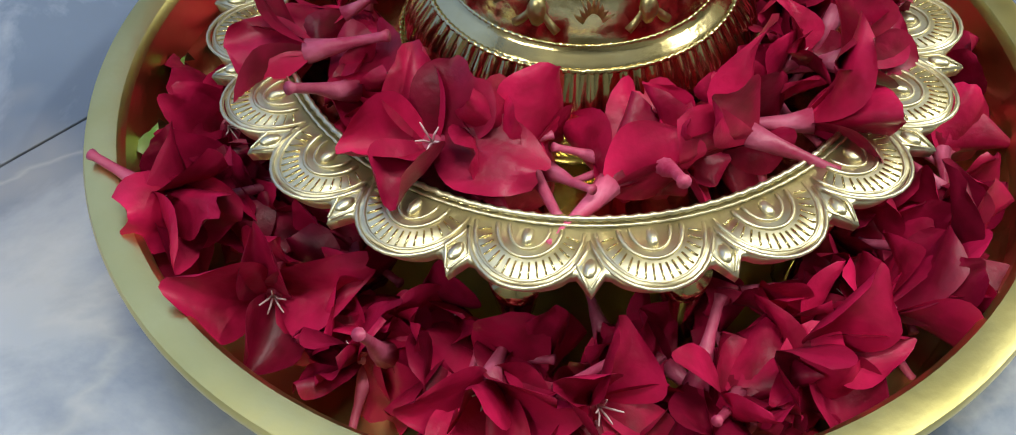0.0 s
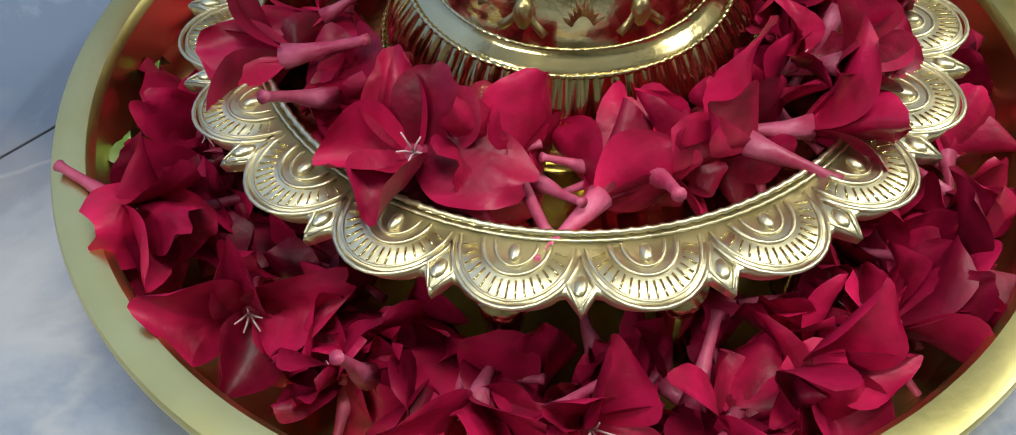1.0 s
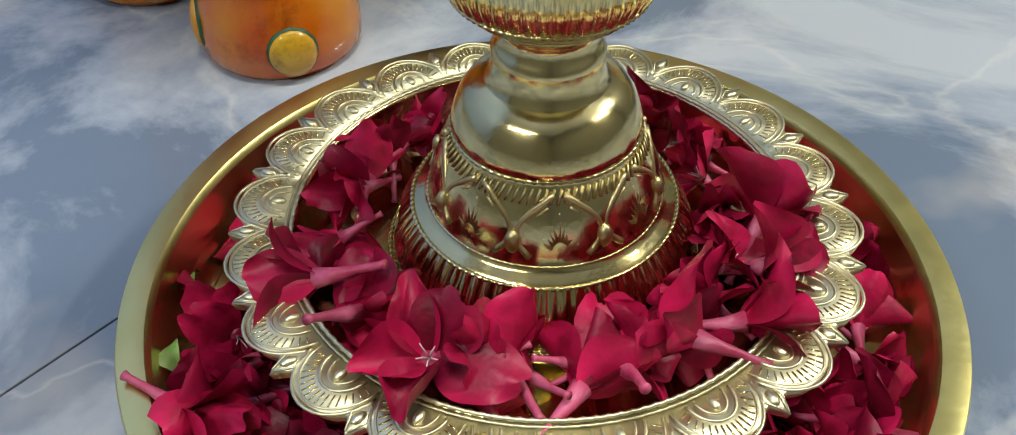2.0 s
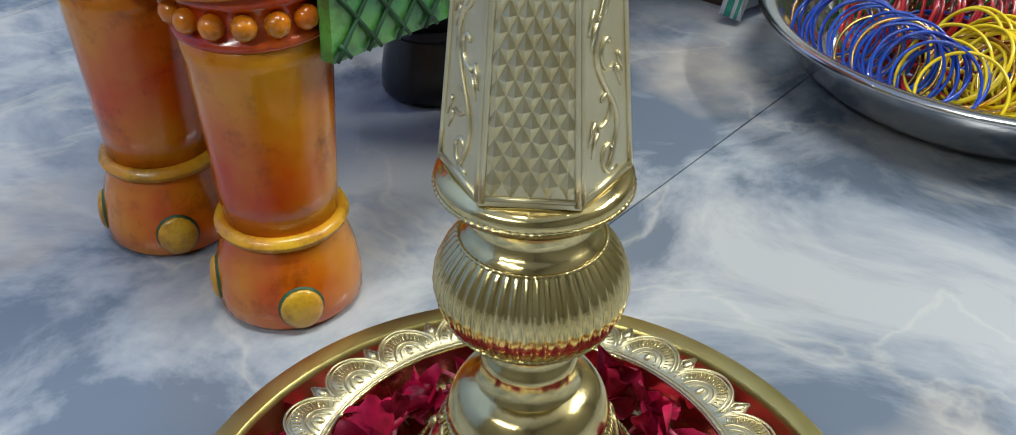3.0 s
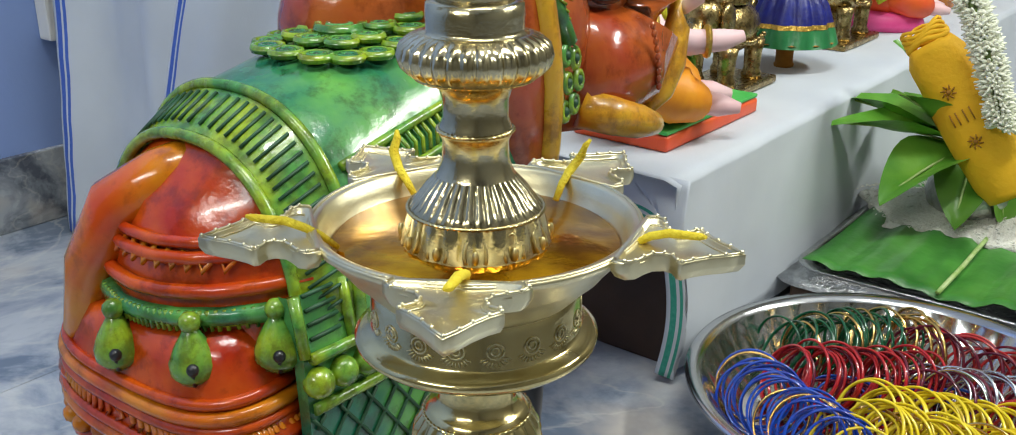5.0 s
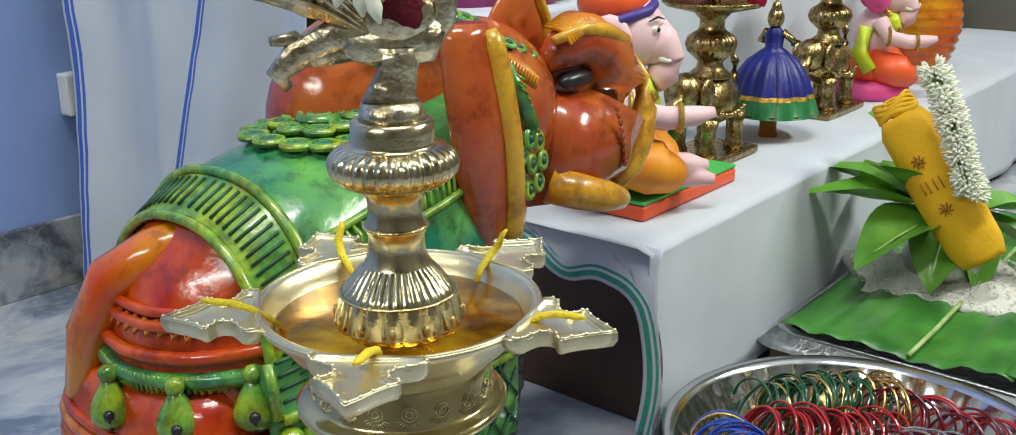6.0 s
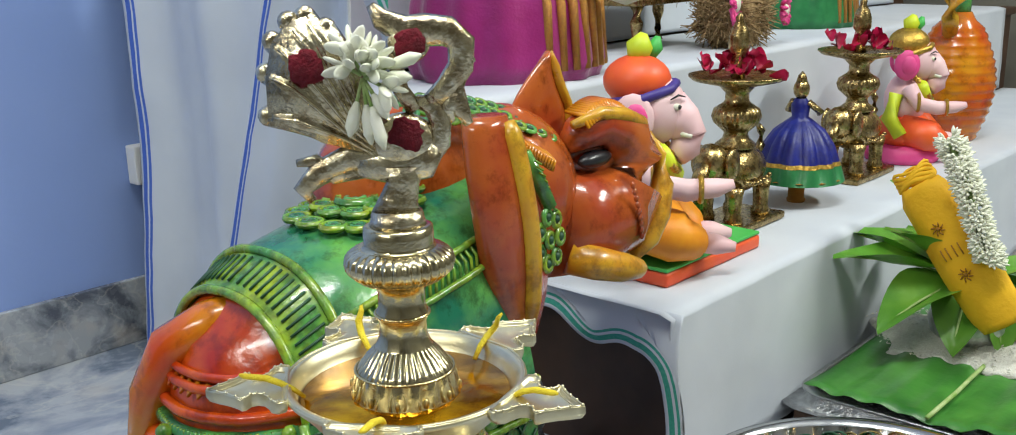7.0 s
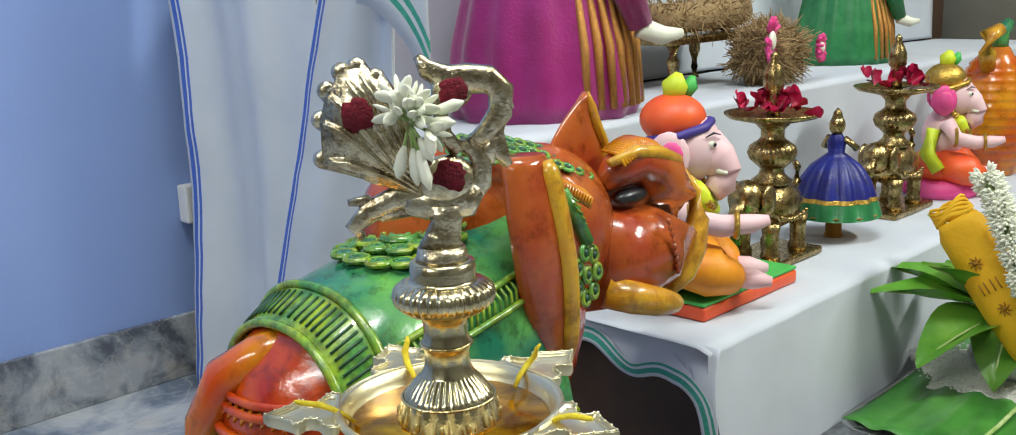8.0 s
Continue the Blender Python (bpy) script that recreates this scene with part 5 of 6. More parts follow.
# second step
rows = []
for b in np.linspace(0.548, 0.282, 12):
    rows.append([(x - 0.05, b, 0.4155 + 0.0022 + wob(x, b, 0.002)) for x in xs])
for z in (0.413, 0.408, 0.395, 0.37, 0.34, 0.31, 0.28, 0.25, 0.2165):
    d = (0.414 - z) / 0.2
    rows.append([(x - 0.05, 0.266 - 0.004 * d - 0.006 * d * math.sin(x * 19 + 2 * math.sin(x * 7)) - abs(wob(x, z, 0.004)), z) for x in xs])
cloth("step_cloth", "white cotton cloth over the second step", rows, lambda i, j: False, [M_CLOTH, M_TEAL])
rows = []
for b in np.linspace(0.838, 0.562, 8):
    rows.append([(x - 0.07, b, 0.6215 + wob(x, b, 0.002)) for x in xs])
for z in (0.619, 0.612, 0.59, 0.55, 0.51, 0.47, 0.43, 0.4215):
    rows.append([(x - 0.07, 0.546 - 0.006 * math.sin(x * 15 + 2 * math.sin(x * 6)) * (0.62 - z) / 0.2, z) for x in xs])
cloth("step_cloth", "white cotton cloth over the top step", rows, lambda i, j: False, [M_CLOTH, M_TEAL])
# long drapes over the near end of the upper steps
for b0, b1, ax, blues, seed, zt in ((0.862, 0.50, -0.132, (1, 3), 1.0, 1.15), (0.60, 0.300, -0.150, (1, 3), 2.4, 1.14)):
    bs2 = list(b0 + (b1 - b0) * np.array([0, 0.02, 0.05, 0.06, 0.075] + list(np.linspace(0.1, 1, 34))))
    rows = []
    for z in np.linspace(zt, 0.006, 44):
        k = (zt - z) / zt
        sway = -0.012 - 0.032 * math.sin(math.pi * min(1, max(0, (k - 0.35) / 0.65))) if seed < 2 else -0.150 * min(1.2, max(0, 1 - (k - 0.50) / 0.38))
        rows.append([(ax - 0.03 * k + 0.016 * (0.3 + k) * math.sin(b * 24 + seed + 2.0 * k) - 0.006 * math.sin(b * 61 + seed) * k + wob(b, z, 0.004), b + (0.022 * math.sin(k * 4 + seed) - 0.06 * (1 - k) * -0.3) * (b - 0.30) / 0.55 - 0.012 * (1 - k) + sway * max(0, (b - b1) / (b0 - b1)) ** 0.7, z) for b in bs2])
    o = cloth("side_drape", "long white cotton drape with blue striped edge hanging to the floor", rows, lambda i, j: j in (1, 3), [M_CLOTH, M_BLUE])
bs3 = list(np.linspace(0.315, 0.43, 18))
rows = []
for k in (0, 0.05, 0.15, 0.3, 0.5, 0.7, 0.78, 0.82, 0.85, 0.89, 1.0):
    rows.append([(-0.176 - 0.010 * math.sin(k * 2) + 0.006 * math.sin(b * 44) * k, b - 0.085, 0.80 + (0.585 - 0.11 * ((0.43 - b) / 0.115) ** 2.5 - 0.80) * k) for b in bs3])
cloth("step_cloth", "white cotton overhang with a green striped hem on the top step", rows, lambda i, j: i in (6, 8), [M_CLOTH, M_TEAL])
bm = bmesh.new()
box(bm, (0.95, 0.60, 0.625), (1.94, 0.63, 1.2), bevel=0.003)
tagged(part("backboard", bm, M_BACK, None, smooth=False, m=at_room(0, 0)), "plain brown wooden board standing on the top step", "board")
bm = bmesh.new()
box(bm, (-0.175, WALL_B - 0.03, 0.285), (-0.12, WALL_B - 0.001, 0.345), bevel=0.004)
tagged(part("wall_socket", bm, M_CEIL, None, smooth=False, m=at_room(0.032, 0, -0.035)), "small white plastic wall socket beside the drape", "socket")

# ---- steel tray of bangles ----
TC = Vector((0.376, 0.477, 0))
tray = thing("steel_tray", "round stainless steel tray with fluted sides, full of bangles", "tray", m=Matrix.Translation(TC))
bm = bmesh.new()
lathe(bm, [(0.0005, 0.001), (0.128, 0.001), (0.140, 0.004), (0.160, 0.020), (0.177, 0.046), (0.180, 0.0535)], 144, cap=False)
rim = bmesh.new()
lathe(rim, [(0.180, 0.0535), (0.186, 0.0545), (0.190, 0.0545), (0.1915, 0.056), (0.190, 0.0585), (0.184, 0.059), (0.1785, 0.0575), (0.1755, 0.054)], 144, cap=False)
part("rolled_rim", rim, M_STEEL, tray)
lathe(bm, [(0.1755, 0.054), (0.174, 0.047, 0.004), (0.158, 0.022, 0.006), (0.145, 0.010, 0.004), (0.138, 0.0045)], 144, 36, cap=False)
lathe(bm, [(0.138, 0.0045), (0.12, 0.0035), (0.0005, 0.0035)], 144, cap=False)
part("dish", bm, M_STEEL, tray)
rngb = random.Random(11)
BANG = []
for k, mt in enumerate(BANGLE_COLS):
    bm = bmesh.new()
    R, r = 0.0315, 0.0013
    rings = [[((R + r * math.cos(b)) * math.cos(a), (R + r * math.cos(b)) * math.sin(a), 1.5 * r * math.sin(b)) for a in np.linspace(0, 2 * math.pi, 48, endpoint=False)] for b in np.linspace(0, 2 * math.pi, 9)]
    skin(bm, rings, True, False)
    me = bpy.data.meshes.new("bangle")
    bm.to_mesh(me)
    bm.free()
    me.polygons.foreach_set("use_smooth", [True] * len(me.polygons))
    me.materials.append(mt)
    BANG.append(me)
NAMES = ("blue glass", "bright yellow", "dark green glass", "red glass", "gold", "maroon", "silver")


def bangle_row(p0, p1, n, cols, lean, az, z):
    """A toppled row of bangles leaning on each other from p0 to p1, in the tray's own place."""
    n = int(n * 1.7)
    for i in range(n):
        t = i / max(1, n - 1)
        k = cols[i % len(cols)]
        x, y = p0[0] + (p1[0] - p0[0]) * t, p0[1] + (p1[1] - p0[1]) * t
        o = new("bangle", BANG[k])
        o.matrix_basis = Matrix.Translation(TC) @ pose(x + rngb.uniform(-0.008, 0.008), y + rngb.uniform(-0.008, 0.008), z + rngb.uniform(-0.003, 0.005), 0, 0, az + rngb.uniform(-16, 16)) @ pose(0, 0, 0, lean + rngb.uniform(-15, 15), 0, 0)
        tagged(o, "thin %s bangle in a toppled stack" % NAMES[k], "bangle", "bangles in the steel tray")


bangle_row((-0.125, 0.030), (-0.085, -0.060), 14, (0, 0, 0, 4, 0), 62, -20, 0.036)
bangle_row((-0.085, -0.062), (-0.060, -0.080), 4, (0, 0, 1), 45, -30, 0.034)
bangle_row((-0.055, -0.050), (0.055, -0.105), 18, (1, 1, 1, 4), 50, -62, 0.034)
bangle_row((-0.030, -0.020), (0.080, -0.060), 14, (1, 1), 55, -70, 0.032)
bangle_row((-0.075, 0.105), (0.035, 0.118), 15, (2, 2, 2, 4, 2), 66, -80, 0.036)
bangle_row((-0.095, 0.055), (0.030, 0.040), 18, (3, 3, 5, 3), 58, -75, 0.034)
bangle_row((0.050, 0.085), (0.130, 0.020), 14, (5, 3, 3, 5), 62, -50, 0.036)
bangle_row((0.030, 0.010), (0.110, -0.020), 11, (6, 5, 6), 55, -60, 0.034)
bangle_row((0.090, -0.060), (0.130, -0.030), 9, (3, 3), 56, -50, 0.034)
bangle_row((0.045, 0.110), (0.060, 0.095), 4, (4, 4), 74, -70, 0.040)
bangle_row((-0.060, 0.020), (0.060, 0.000), 10, (5, 0, 5), 25, -40, 0.020)
bangle_row((-0.060, -0.06), (0.060, 0.06), 10, (5, 3, 1), 12, 30, 0.012)

# ---- offering tray with banana leaf, rice, pot ----
bm = bmesh.new()
box(bm, (0.215, -0.62, 0.0), (0.90, -0.035, 0.032), bevel=0.004)
tagged(part("low_plank", bm, M_WOOD, None, smooth=False, m=at_room(0, 0)), "dark brown wooden plank seat on the floor", "plank")
bm = bmesh.new()
out = []
for x, y, a0 in ((0.85, -0.075, 0), (0.27, -0.075, 90), (0.27, -0.58, 180), (0.85, -0.58, 270)):
    for a in np.linspace(a0, a0 + 90, 8):
        out.append((x + 0.035 * math.cos(radians(a)), y + 0.035 * math.sin(radians(a))))
cx, cy = 0.56, -0.327
rows = []
for g, z in ((-0.02, 0.033), (0.0, 0.034), (0.0, 0.046), (0.008, 0.052), (0.012, 0.052), (0.012, 0.054), (-0.002, 0.054), (-0.006, 0.048), (-0.012, 0.037), (-0.03, 0.036)):
    rows.append([(x + math.copysign(g, x - cx), y + math.copysign(g, y - cy), z) for x, y in out])
skin(bm, rows)
tagged(part("aluminium_tray", bm, M_ALU, None, m=at_room(0, 0)), "rectangular hammered aluminium tray on a wooden plank", "tray")


def banana(name, x0, x1, y0, y1, seed, z):
    e = thing(name, "piece of glossy green banana leaf lining the aluminium tray", "leaf", "banana leaf pieces", m=at_room(0, 0))
    bm = bmesh.new()
    rows = []
    for x in np.linspace(x0, x1, 26):
        row = []
        for y in np.linspace(y0, y1, 30):
            ed = max(0, 0.06 - (x - x0)) * 0.05 * abs(math.sin(y * 30 + seed)) + 0.22 * max(0, y + 0.085)
            row.append((x + 0.006 * math.sin(y * 22 + seed), y, z + 0.004 * math.sin(y * 40 + seed) + 0.0022 * math.sin(y * 170) + ed + wob(x, y, 0.004)))
        rows.append(row)
    skin(bm, rows, False, False)
    o = part("blade", bm, M_LEAF, e)
    so = o.modifiers.new("thickness", "SOLIDIFY")
    so.thickness = 0.0008
    bm = bmesh.new()
    tube(bm, [(x, (y0 + y1) / 2 - 0.02, z + 0.005 + wob(x, 0, 0.004)) for x in np.linspace(x0 + 0.004, x1, 14)], 0.0028, 8)
    part("midrib", bm, M_STEM, e)


banana("banana_leaf", 0.222, 0.84, -0.30, -0.045, 0.3, 0.0605)
banana("banana_leaf", 0.222, 0.84, -0.595, -0.29, 1.7, 0.0635)
bm = bmesh.new()
rows = []
for r in np.linspace(1, 0.02, 12):
    rows.append([(0.495 + r * 0.115 * math.cos(a) * (1 + 0.16 * math.sin(3 * a + 1) + 0.05 * math.sin(11 * a)), -0.155 + r * 0.13 * math.sin(a) * (1 + 0.12 * math.sin(5 * a) + 0.05 * math.sin(13 * a)), 0.060 + 0.026 * (1 - r ** 2.5) + 0.002 * noise.noise(Vector((r * 9, a * 3, 0)))) for a in np.linspace(0, 2 * math.pi, 48, endpoint=False)])
skin(bm, rows)
rr = random.Random(3)
for i in range(700):
    a, r = rr.uniform(0, 6.283), math.sqrt(rr.random()) * 1.06
    p = Vector((0.495 + r * 0.115 * math.cos(a) * (1 + 0.16 * math.sin(3 * a + 1)), -0.155 + r * 0.13 * math.sin(a) * (1 + 0.12 * math.sin(5 * a)), 0.070 + 0.018 * max(0, 1 - r * r)))
    d = Vector((rr.uniform(-1, 1), rr.uniform(-1, 1), rr.uniform(-0.3, 0.3))).normalized() * 0.0028
    tube(bm, [p - d, p, p + d], [0.0004, 0.0010, 0.0004], 4)
tagged(part("rice_heap", bm, M_RICE, None, m=at_room(0, 0)), "heap of white rice grains spread on the banana leaf", "rice", kind="stuff")
PC = (0.475, -0.150)
pot = thing("metal_pot", "small tarnished metal pot standing in rice, ringed with leaves", "pot", m=at_room(PC[0], PC[1], 0.066))
bm = bmesh.new()
lathe(bm, [(0.020, 0), (0.036, 0.004), (0.048, 0.018), (0.052, 0.032), (0.049, 0.048), (0.040, 0.060), (0.032, 0.068), (0.030, 0.076), (0.038, 0.086), (0.040, 0.089), (0.037, 0.089), (0.028, 0.078), (0.028, 0.070), (0.010, 0.062)], 48)
part("body", bm, M_ALU, pot)
LEAVES = [(104, 26, 0.165, 0.075), (128, 20, 0.165, 0.08), (158, -6, 0.150, 0.085), (186, -34, 0.100, 0.070), (150, 44, 0.150, 0.065), (95, 62, 0.150, 0.06), (245, -52, 0.10, 0.06), (60, 30, 0.12, 0.06), (20, 20, 0.12, 0.06), (320, 10, 0.12, 0.06), (290, -15, 0.12, 0.06)]
for az, el_, ln, wd in LEAVES:
    bm = bmesh.new()
    rows = []
    for t in np.linspace(0, 1, 12):
        w = wd * 0.5 * (math.sin(math.pi * t ** 0.8) ** 0.85) + 0.0012
        rows.append([(ln * t, s * w, 0.014 * abs(s) * w / 0.03 - 0.030 * t * t + 0.003 * math.sin(9 * t + s * 2)) for s in (-1, -0.6, -0.25, 0, 0.25, 0.6, 1)])
    skin(bm, rows, False, False)
    tube(bm, [(ln * t, 0, -0.030 * t * t + 0.0006) for t in np.linspace(0, 0.97, 8)], [0.0016] * 7 + [0.0004], 5, 1)
    o = part("leaf", bm, [M_MANGO, M_STEM], pot, m=pose(0.018 * math.cos(radians(az)), 0.018 * math.sin(radians(az)), 0.092, 0, 0, az) @ pose(0, 0, 0, 0, -el_, 0))
# yellow cloth bundle leaning over the pot
top, bot = Vector((0.411, -0.092, 0.288)), Vector((0.411, -0.212, 0.126))
dirb = (bot - top).normalized()
bm = bmesh.new()
rings = []
side = Vector((1, 0, 0)).cross(dirb).normalized()
for t in np.linspace(0, 1, 24):
    p = top + (bot - top) * t
    w = 0.033 + 0.004 * math.sin(t * 3) - 0.010 * max(0, t - 0.9) * 6 - 0.012 * max(0, 0.08 - t) * 8
    ring = []
    for a in np.linspace(0, 2 * math.pi, 28, endpoint=False):
        k = 1 + 0.05 * noise.noise(Vector((math.cos(a) * 2, math.sin(a) * 2, t * 6))) + 0.025 * math.sin(5 * a + t * 4)
        ring.append(p + side * (w * k * math.cos(a)) + Vector((1, 0, 0)) * (0.020 * k * math.sin(a)))
    rings.append(ring)
skin(bm, rings)
bundle = thing("yellow_cloth_bundle", "rolled yellow cotton cloth with brown printed motifs, leaning on a pot", "cloth bundle", m=at_room(0, 0))
part("roll", bm, M_YCLOTH, bundle)
bm = bmesh.new()
for k in range(5):
    tube(bm, [top + side * (0.024 * math.cos(a)) + Vector((1, 0, 0)) * (0.016 * math.sin(a)) - dirb * (0.004 + 0.004 * k + 0.003 * math.sin(3 * a + k)) for a in np.linspace(0, 2 * math.pi, 18)], 0.0042 - 0.0005 * k, 6)
part("gathered_end", bm, M_YCLOTH, bundle)
for t in (0.30, 0.62):
    bm = bmesh.new()
    c = top + (bot - top) * t + Vector((-0.0212, 0, 0))
    for k in range(8):
        a = k * math.pi / 4
        tube(bm, [c + side * (0.004 * math.cos(a)) + dirb * (0.004 * math.sin(a)), c + side * (0.009 * math.cos(a + 0.3)) + dirb * (0.009 * math.sin(a + 0.3))], [0.0012, 0.0007], 5)
    ball(bm, c, 0.0028, 0, 8)
    part("printed_motif", bm, M_OCHPRINT, bundle)
bm = bmesh.new()
for s in (-0.012, -0.004, 0.005, 0.012):
    c = top + (bot - top) * 0.46 + Vector((-0.0212, 0, 0)) + side * s
    tube(bm, [c - dirb * 0.008, c + dirb * 0.008], 0.0009, 5)
part("printed_bars", bm, M_OCHPRINT, bundle)
# jasmine garland beside the bundle
gar = thing("jasmine_garland", "thick string of white jasmine flowers hung over the yellow bundle", "garland", m=at_room(0, 0))
rg = random.Random(8)
bud = bmesh.new()
for k in range(5):
    a = k * 1.257
    tube(bud, [(0, 0, 0), (0.0035 * math.cos(a), 0.0035 * math.sin(a), 0.007), (0.006 * math.cos(a), 0.006 * math.sin(a), 0.0125)], [0.0008, 0.0023, 0.0007], 6)
tube(bud, [(0, 0, -0.006), (0, 0, 0.002)], [0.0006, 0.0009], 5, 1)
first = part("jasmine", bud, [M_JASMINE, M_STEM], gar)
g0 = [Vector((0.401, -0.128, 0.350)), Vector((0.394, -0.148, 0.318)), Vector((0.390, -0.168, 0.275)), Vector((0.388, -0.186, 0.228)), Vector((0.390, -0.196, 0.205))]
cnt = 0
for i in range(4):
    for t in np.linspace(0, 1, 9, endpoint=False):
        for q in range(5):
            p = g0[i].lerp(g0[i + 1], t)
            a = q * 1.257 + t * 5 + rg.uniform(-0.4, 0.4)
            d = Vector((math.cos(a) * 0.8 - 0.45, math.sin(a), rg.uniform(-0.2, 0.7))).normalized()
            m = Matrix.Translation(p + d * 0.007) @ d.to_track_quat("Z", "Y").to_matrix().to_4x4()
            o = first if cnt == 0 else new("jasmine", first.data)
            o.parent, o.matrix_basis = gar, m @ Matrix.Scale(rg.uniform(0.85, 1.15), 4)
            cnt += 1
bm = bmesh.new()
tube(bm, g0, 0.004, 8)
part("string", bm, M_STEM, gar)

# ---- painted idols and dolls: each one plain mesh ----
IDM = [M_PINKSKIN, M_SAFFRON, M_NEON, M_ORPAINT, M_BRGREEN, M_GOLD, M_INDIGO, M_HOTPINK, M_BLACK, M_JASMINE]


def idol(label, m, robe, shawl, hat, base, seat, second=False):
    bm = bmesh.new()
    if not second:
        box(bm, (-0.105, -0.058, 0.0), (0.105, 0.058, 0.017), base, bevel=0.004)
        box(bm, (-0.1045, -0.0575, 0.0175), (0.1045, 0.0575, 0.022), seat, bevel=0.002)
        lathe(bm, [(0.050, 0.021), (0.052, 0.026), (0.045, 0.029), (0.001, 0.029)], 28, c=(-0.01, 0, 0), mi=seat)
    else:
        lathe(bm, [(0.06, 0), (0.066, 0.01), (0.06, 0.024), (0.05, 0.03), (0.001, 0.03)], 28, mi=base)
    # crossed legs in a robe
    start = len(bm.verts)
    ball(bm, (0.0, 0, 0.052), (0.050, 0.058, 0.034), robe, 22)
    for s in (-1, 1):
        tube(bm, [(-0.005, s * 0.030, 0.058), (0.038, s * 0.052, 0.050), (0.052, s * 0.034, 0.040), (0.060, s * 0.012, 0.034)], [0.026, 0.027, 0.020, 0.012], 16, robe)
        tube(bm, [(0.058, s * 0.018, 0.036), (0.080, s * 0.024, 0.034), (0.098, s * 0.026, 0.032)], [0.012, 0.011, 0.005], 10, 0)
    ball(bm, (0.0, 0, 0.105), (0.036, 0.042, 0.046), 0, 22)
    tube(bm, [(0.02, -0.040, 0.135), (0.035, 0.0, 0.105), (0.010, 0.040, 0.075)], [0.010, 0.012, 0.012], 10, shawl)
    tube(bm, [(-0.02, -0.042, 0.120), (-0.03, -0.05, 0.08), (-0.01, -0.058, 0.05)], [0.012, 0.014, 0.012], 10, shawl)
    # arms
    tube(bm, [(0.0, -0.040, 0.130), (0.016, -0.056, 0.105), (0.046, -0.050, 0.098), (0.075, -0.046, 0.100), (0.092, -0.045, 0.104)], [0.014, 0.013, 0.012, 0.010, 0.005], 12, 0)
    tube(bm, [(0.0, 0.040, 0.130), (0.020, 0.058, 0.110), (0.048, 0.050, 0.118), (0.060, 0.046, 0.135)], [0.014, 0.013, 0.011, 0.007], 12, 0)
    for x, y, z, r in ((0.060, -0.048, 0.099, 0.0125), (0.014, -0.055, 0.108, 0.0145), (0.046, 0.051, 0.117, 0.0125)):
        rr = [[(x + 0.003 * math.sin(b), y + (r + 0.003 * math.cos(b)) * math.cos(a), z + (r + 0.003 * math.cos(b)) * math.sin(a)) for a in np.linspace(0, 6.283, 16, endpoint=False)] for b in np.linspace(0, 6.283, 7)]
        skin(bm, rr, True, False, 5)
    # head, trunk, ears, hat
    ball(bm, (0.012, 0, 0.172), (0.036, 0.034, 0.038), 0, 24)
    tube(bm, [(0.028, 0, 0.170), (0.042, 0.0, 0.158), (0.049, -0.002, 0.145), (0.047, -0.006, 0.133), (0.038, -0.012, 0.124)], [0.026, 0.022, 0.019, 0.016, 0.011], 14, 0)
    for s in (-1, 1):
        ball(bm, (-0.006, s * 0.038, 0.168), (0.021, 0.007, 0.026), 7 if second else 0, 14)
        ball(bm, (-0.004, s * 0.042, 0.168), (0.013, 0.005, 0.017), 7, 12)
        ball(bm, (0.036, s * 0.024, 0.178), (0.0055, 0.003, 0.0036), 9, 10)
        ball(bm, (0.0385, s * 0.0245, 0.178), (0.0028, 0.0026, 0.0028), 8, 8)
        tube(bm, [(0.030, s * 0.029, 0.186), (0.038, s * 0.025, 0.190), (0.045, s * 0.016, 0.187)], [0.0006, 0.0013, 0.0006], 6, 8)
        tube(bm, [(0.042, s * 0.016, 0.150), (0.052, s * 0.020, 0.147)], [0.004, 0.002], 8, 9)
    ball(bm, (-0.002, 0, 0.202), (0.034, 0.034, 0.027), hat, 20)
    tube(bm, [(0.030, 0.020, 0.196), (0.036, 0, 0.199), (0.030, -0.022, 0.196), (0.004, -0.037, 0.188), (-0.028, -0.024, 0.182)], 0.0052, 8, 6 if not second else 5)
    tube(bm, [(-0.002, 0, 0.222), (0.0, 0.0, 0.238), (0.004, 0, 0.250)], [0.010, 0.014, 0.004], 10, 2)
    tube(bm, [(0.008, 0.006, 0.225), (0.016, 0.008, 0.236), (0.018, 0.008, 0.246)], [0.007, 0.008, 0.003], 10, 4)
    for k in range(26):
        a = -2.0 + 4.0 * k / 25
        ball(bm, (0.018 + 0.022 * math.cos(a), 0.034 * math.sin(a), 0.136 - 0.028 * math.cos(a)), 0.0042, 5, 6)
        ball(bm, (0.020 + 0.016 * math.cos(a), 0.026 * math.sin(a), 0.140 - 0.014 * math.cos(a)), 0.0036, 5, 6)
    bm.verts.ensure_lookup_table()
    turn = pose(-0.060, 0.016, 0, 0, 0, -54) @ Matrix.Diagonal((1.16, 1.16, 1.12, 1)) if not second else pose(0, 0, 0, 0, 0, -62)
    for v in bm.verts[start:]:
        v.co = turn @ v.co
    return tagged(part("elephant_headed_idol", bm, IDM, None, m=m), label, "idol", "painted seated idols")


idol("pink painted seated elephant-headed idol with orange turban on a slab", at_room(0.160, 0.106, 0.2125), 1, 2, 3, 3, 4)
idol("pink painted elephant-headed idol in neon yellow shawl and gold crown", at_room(0.90, 0.125, 0.2125, 0), 3, 2, 5, 7, 7, True)


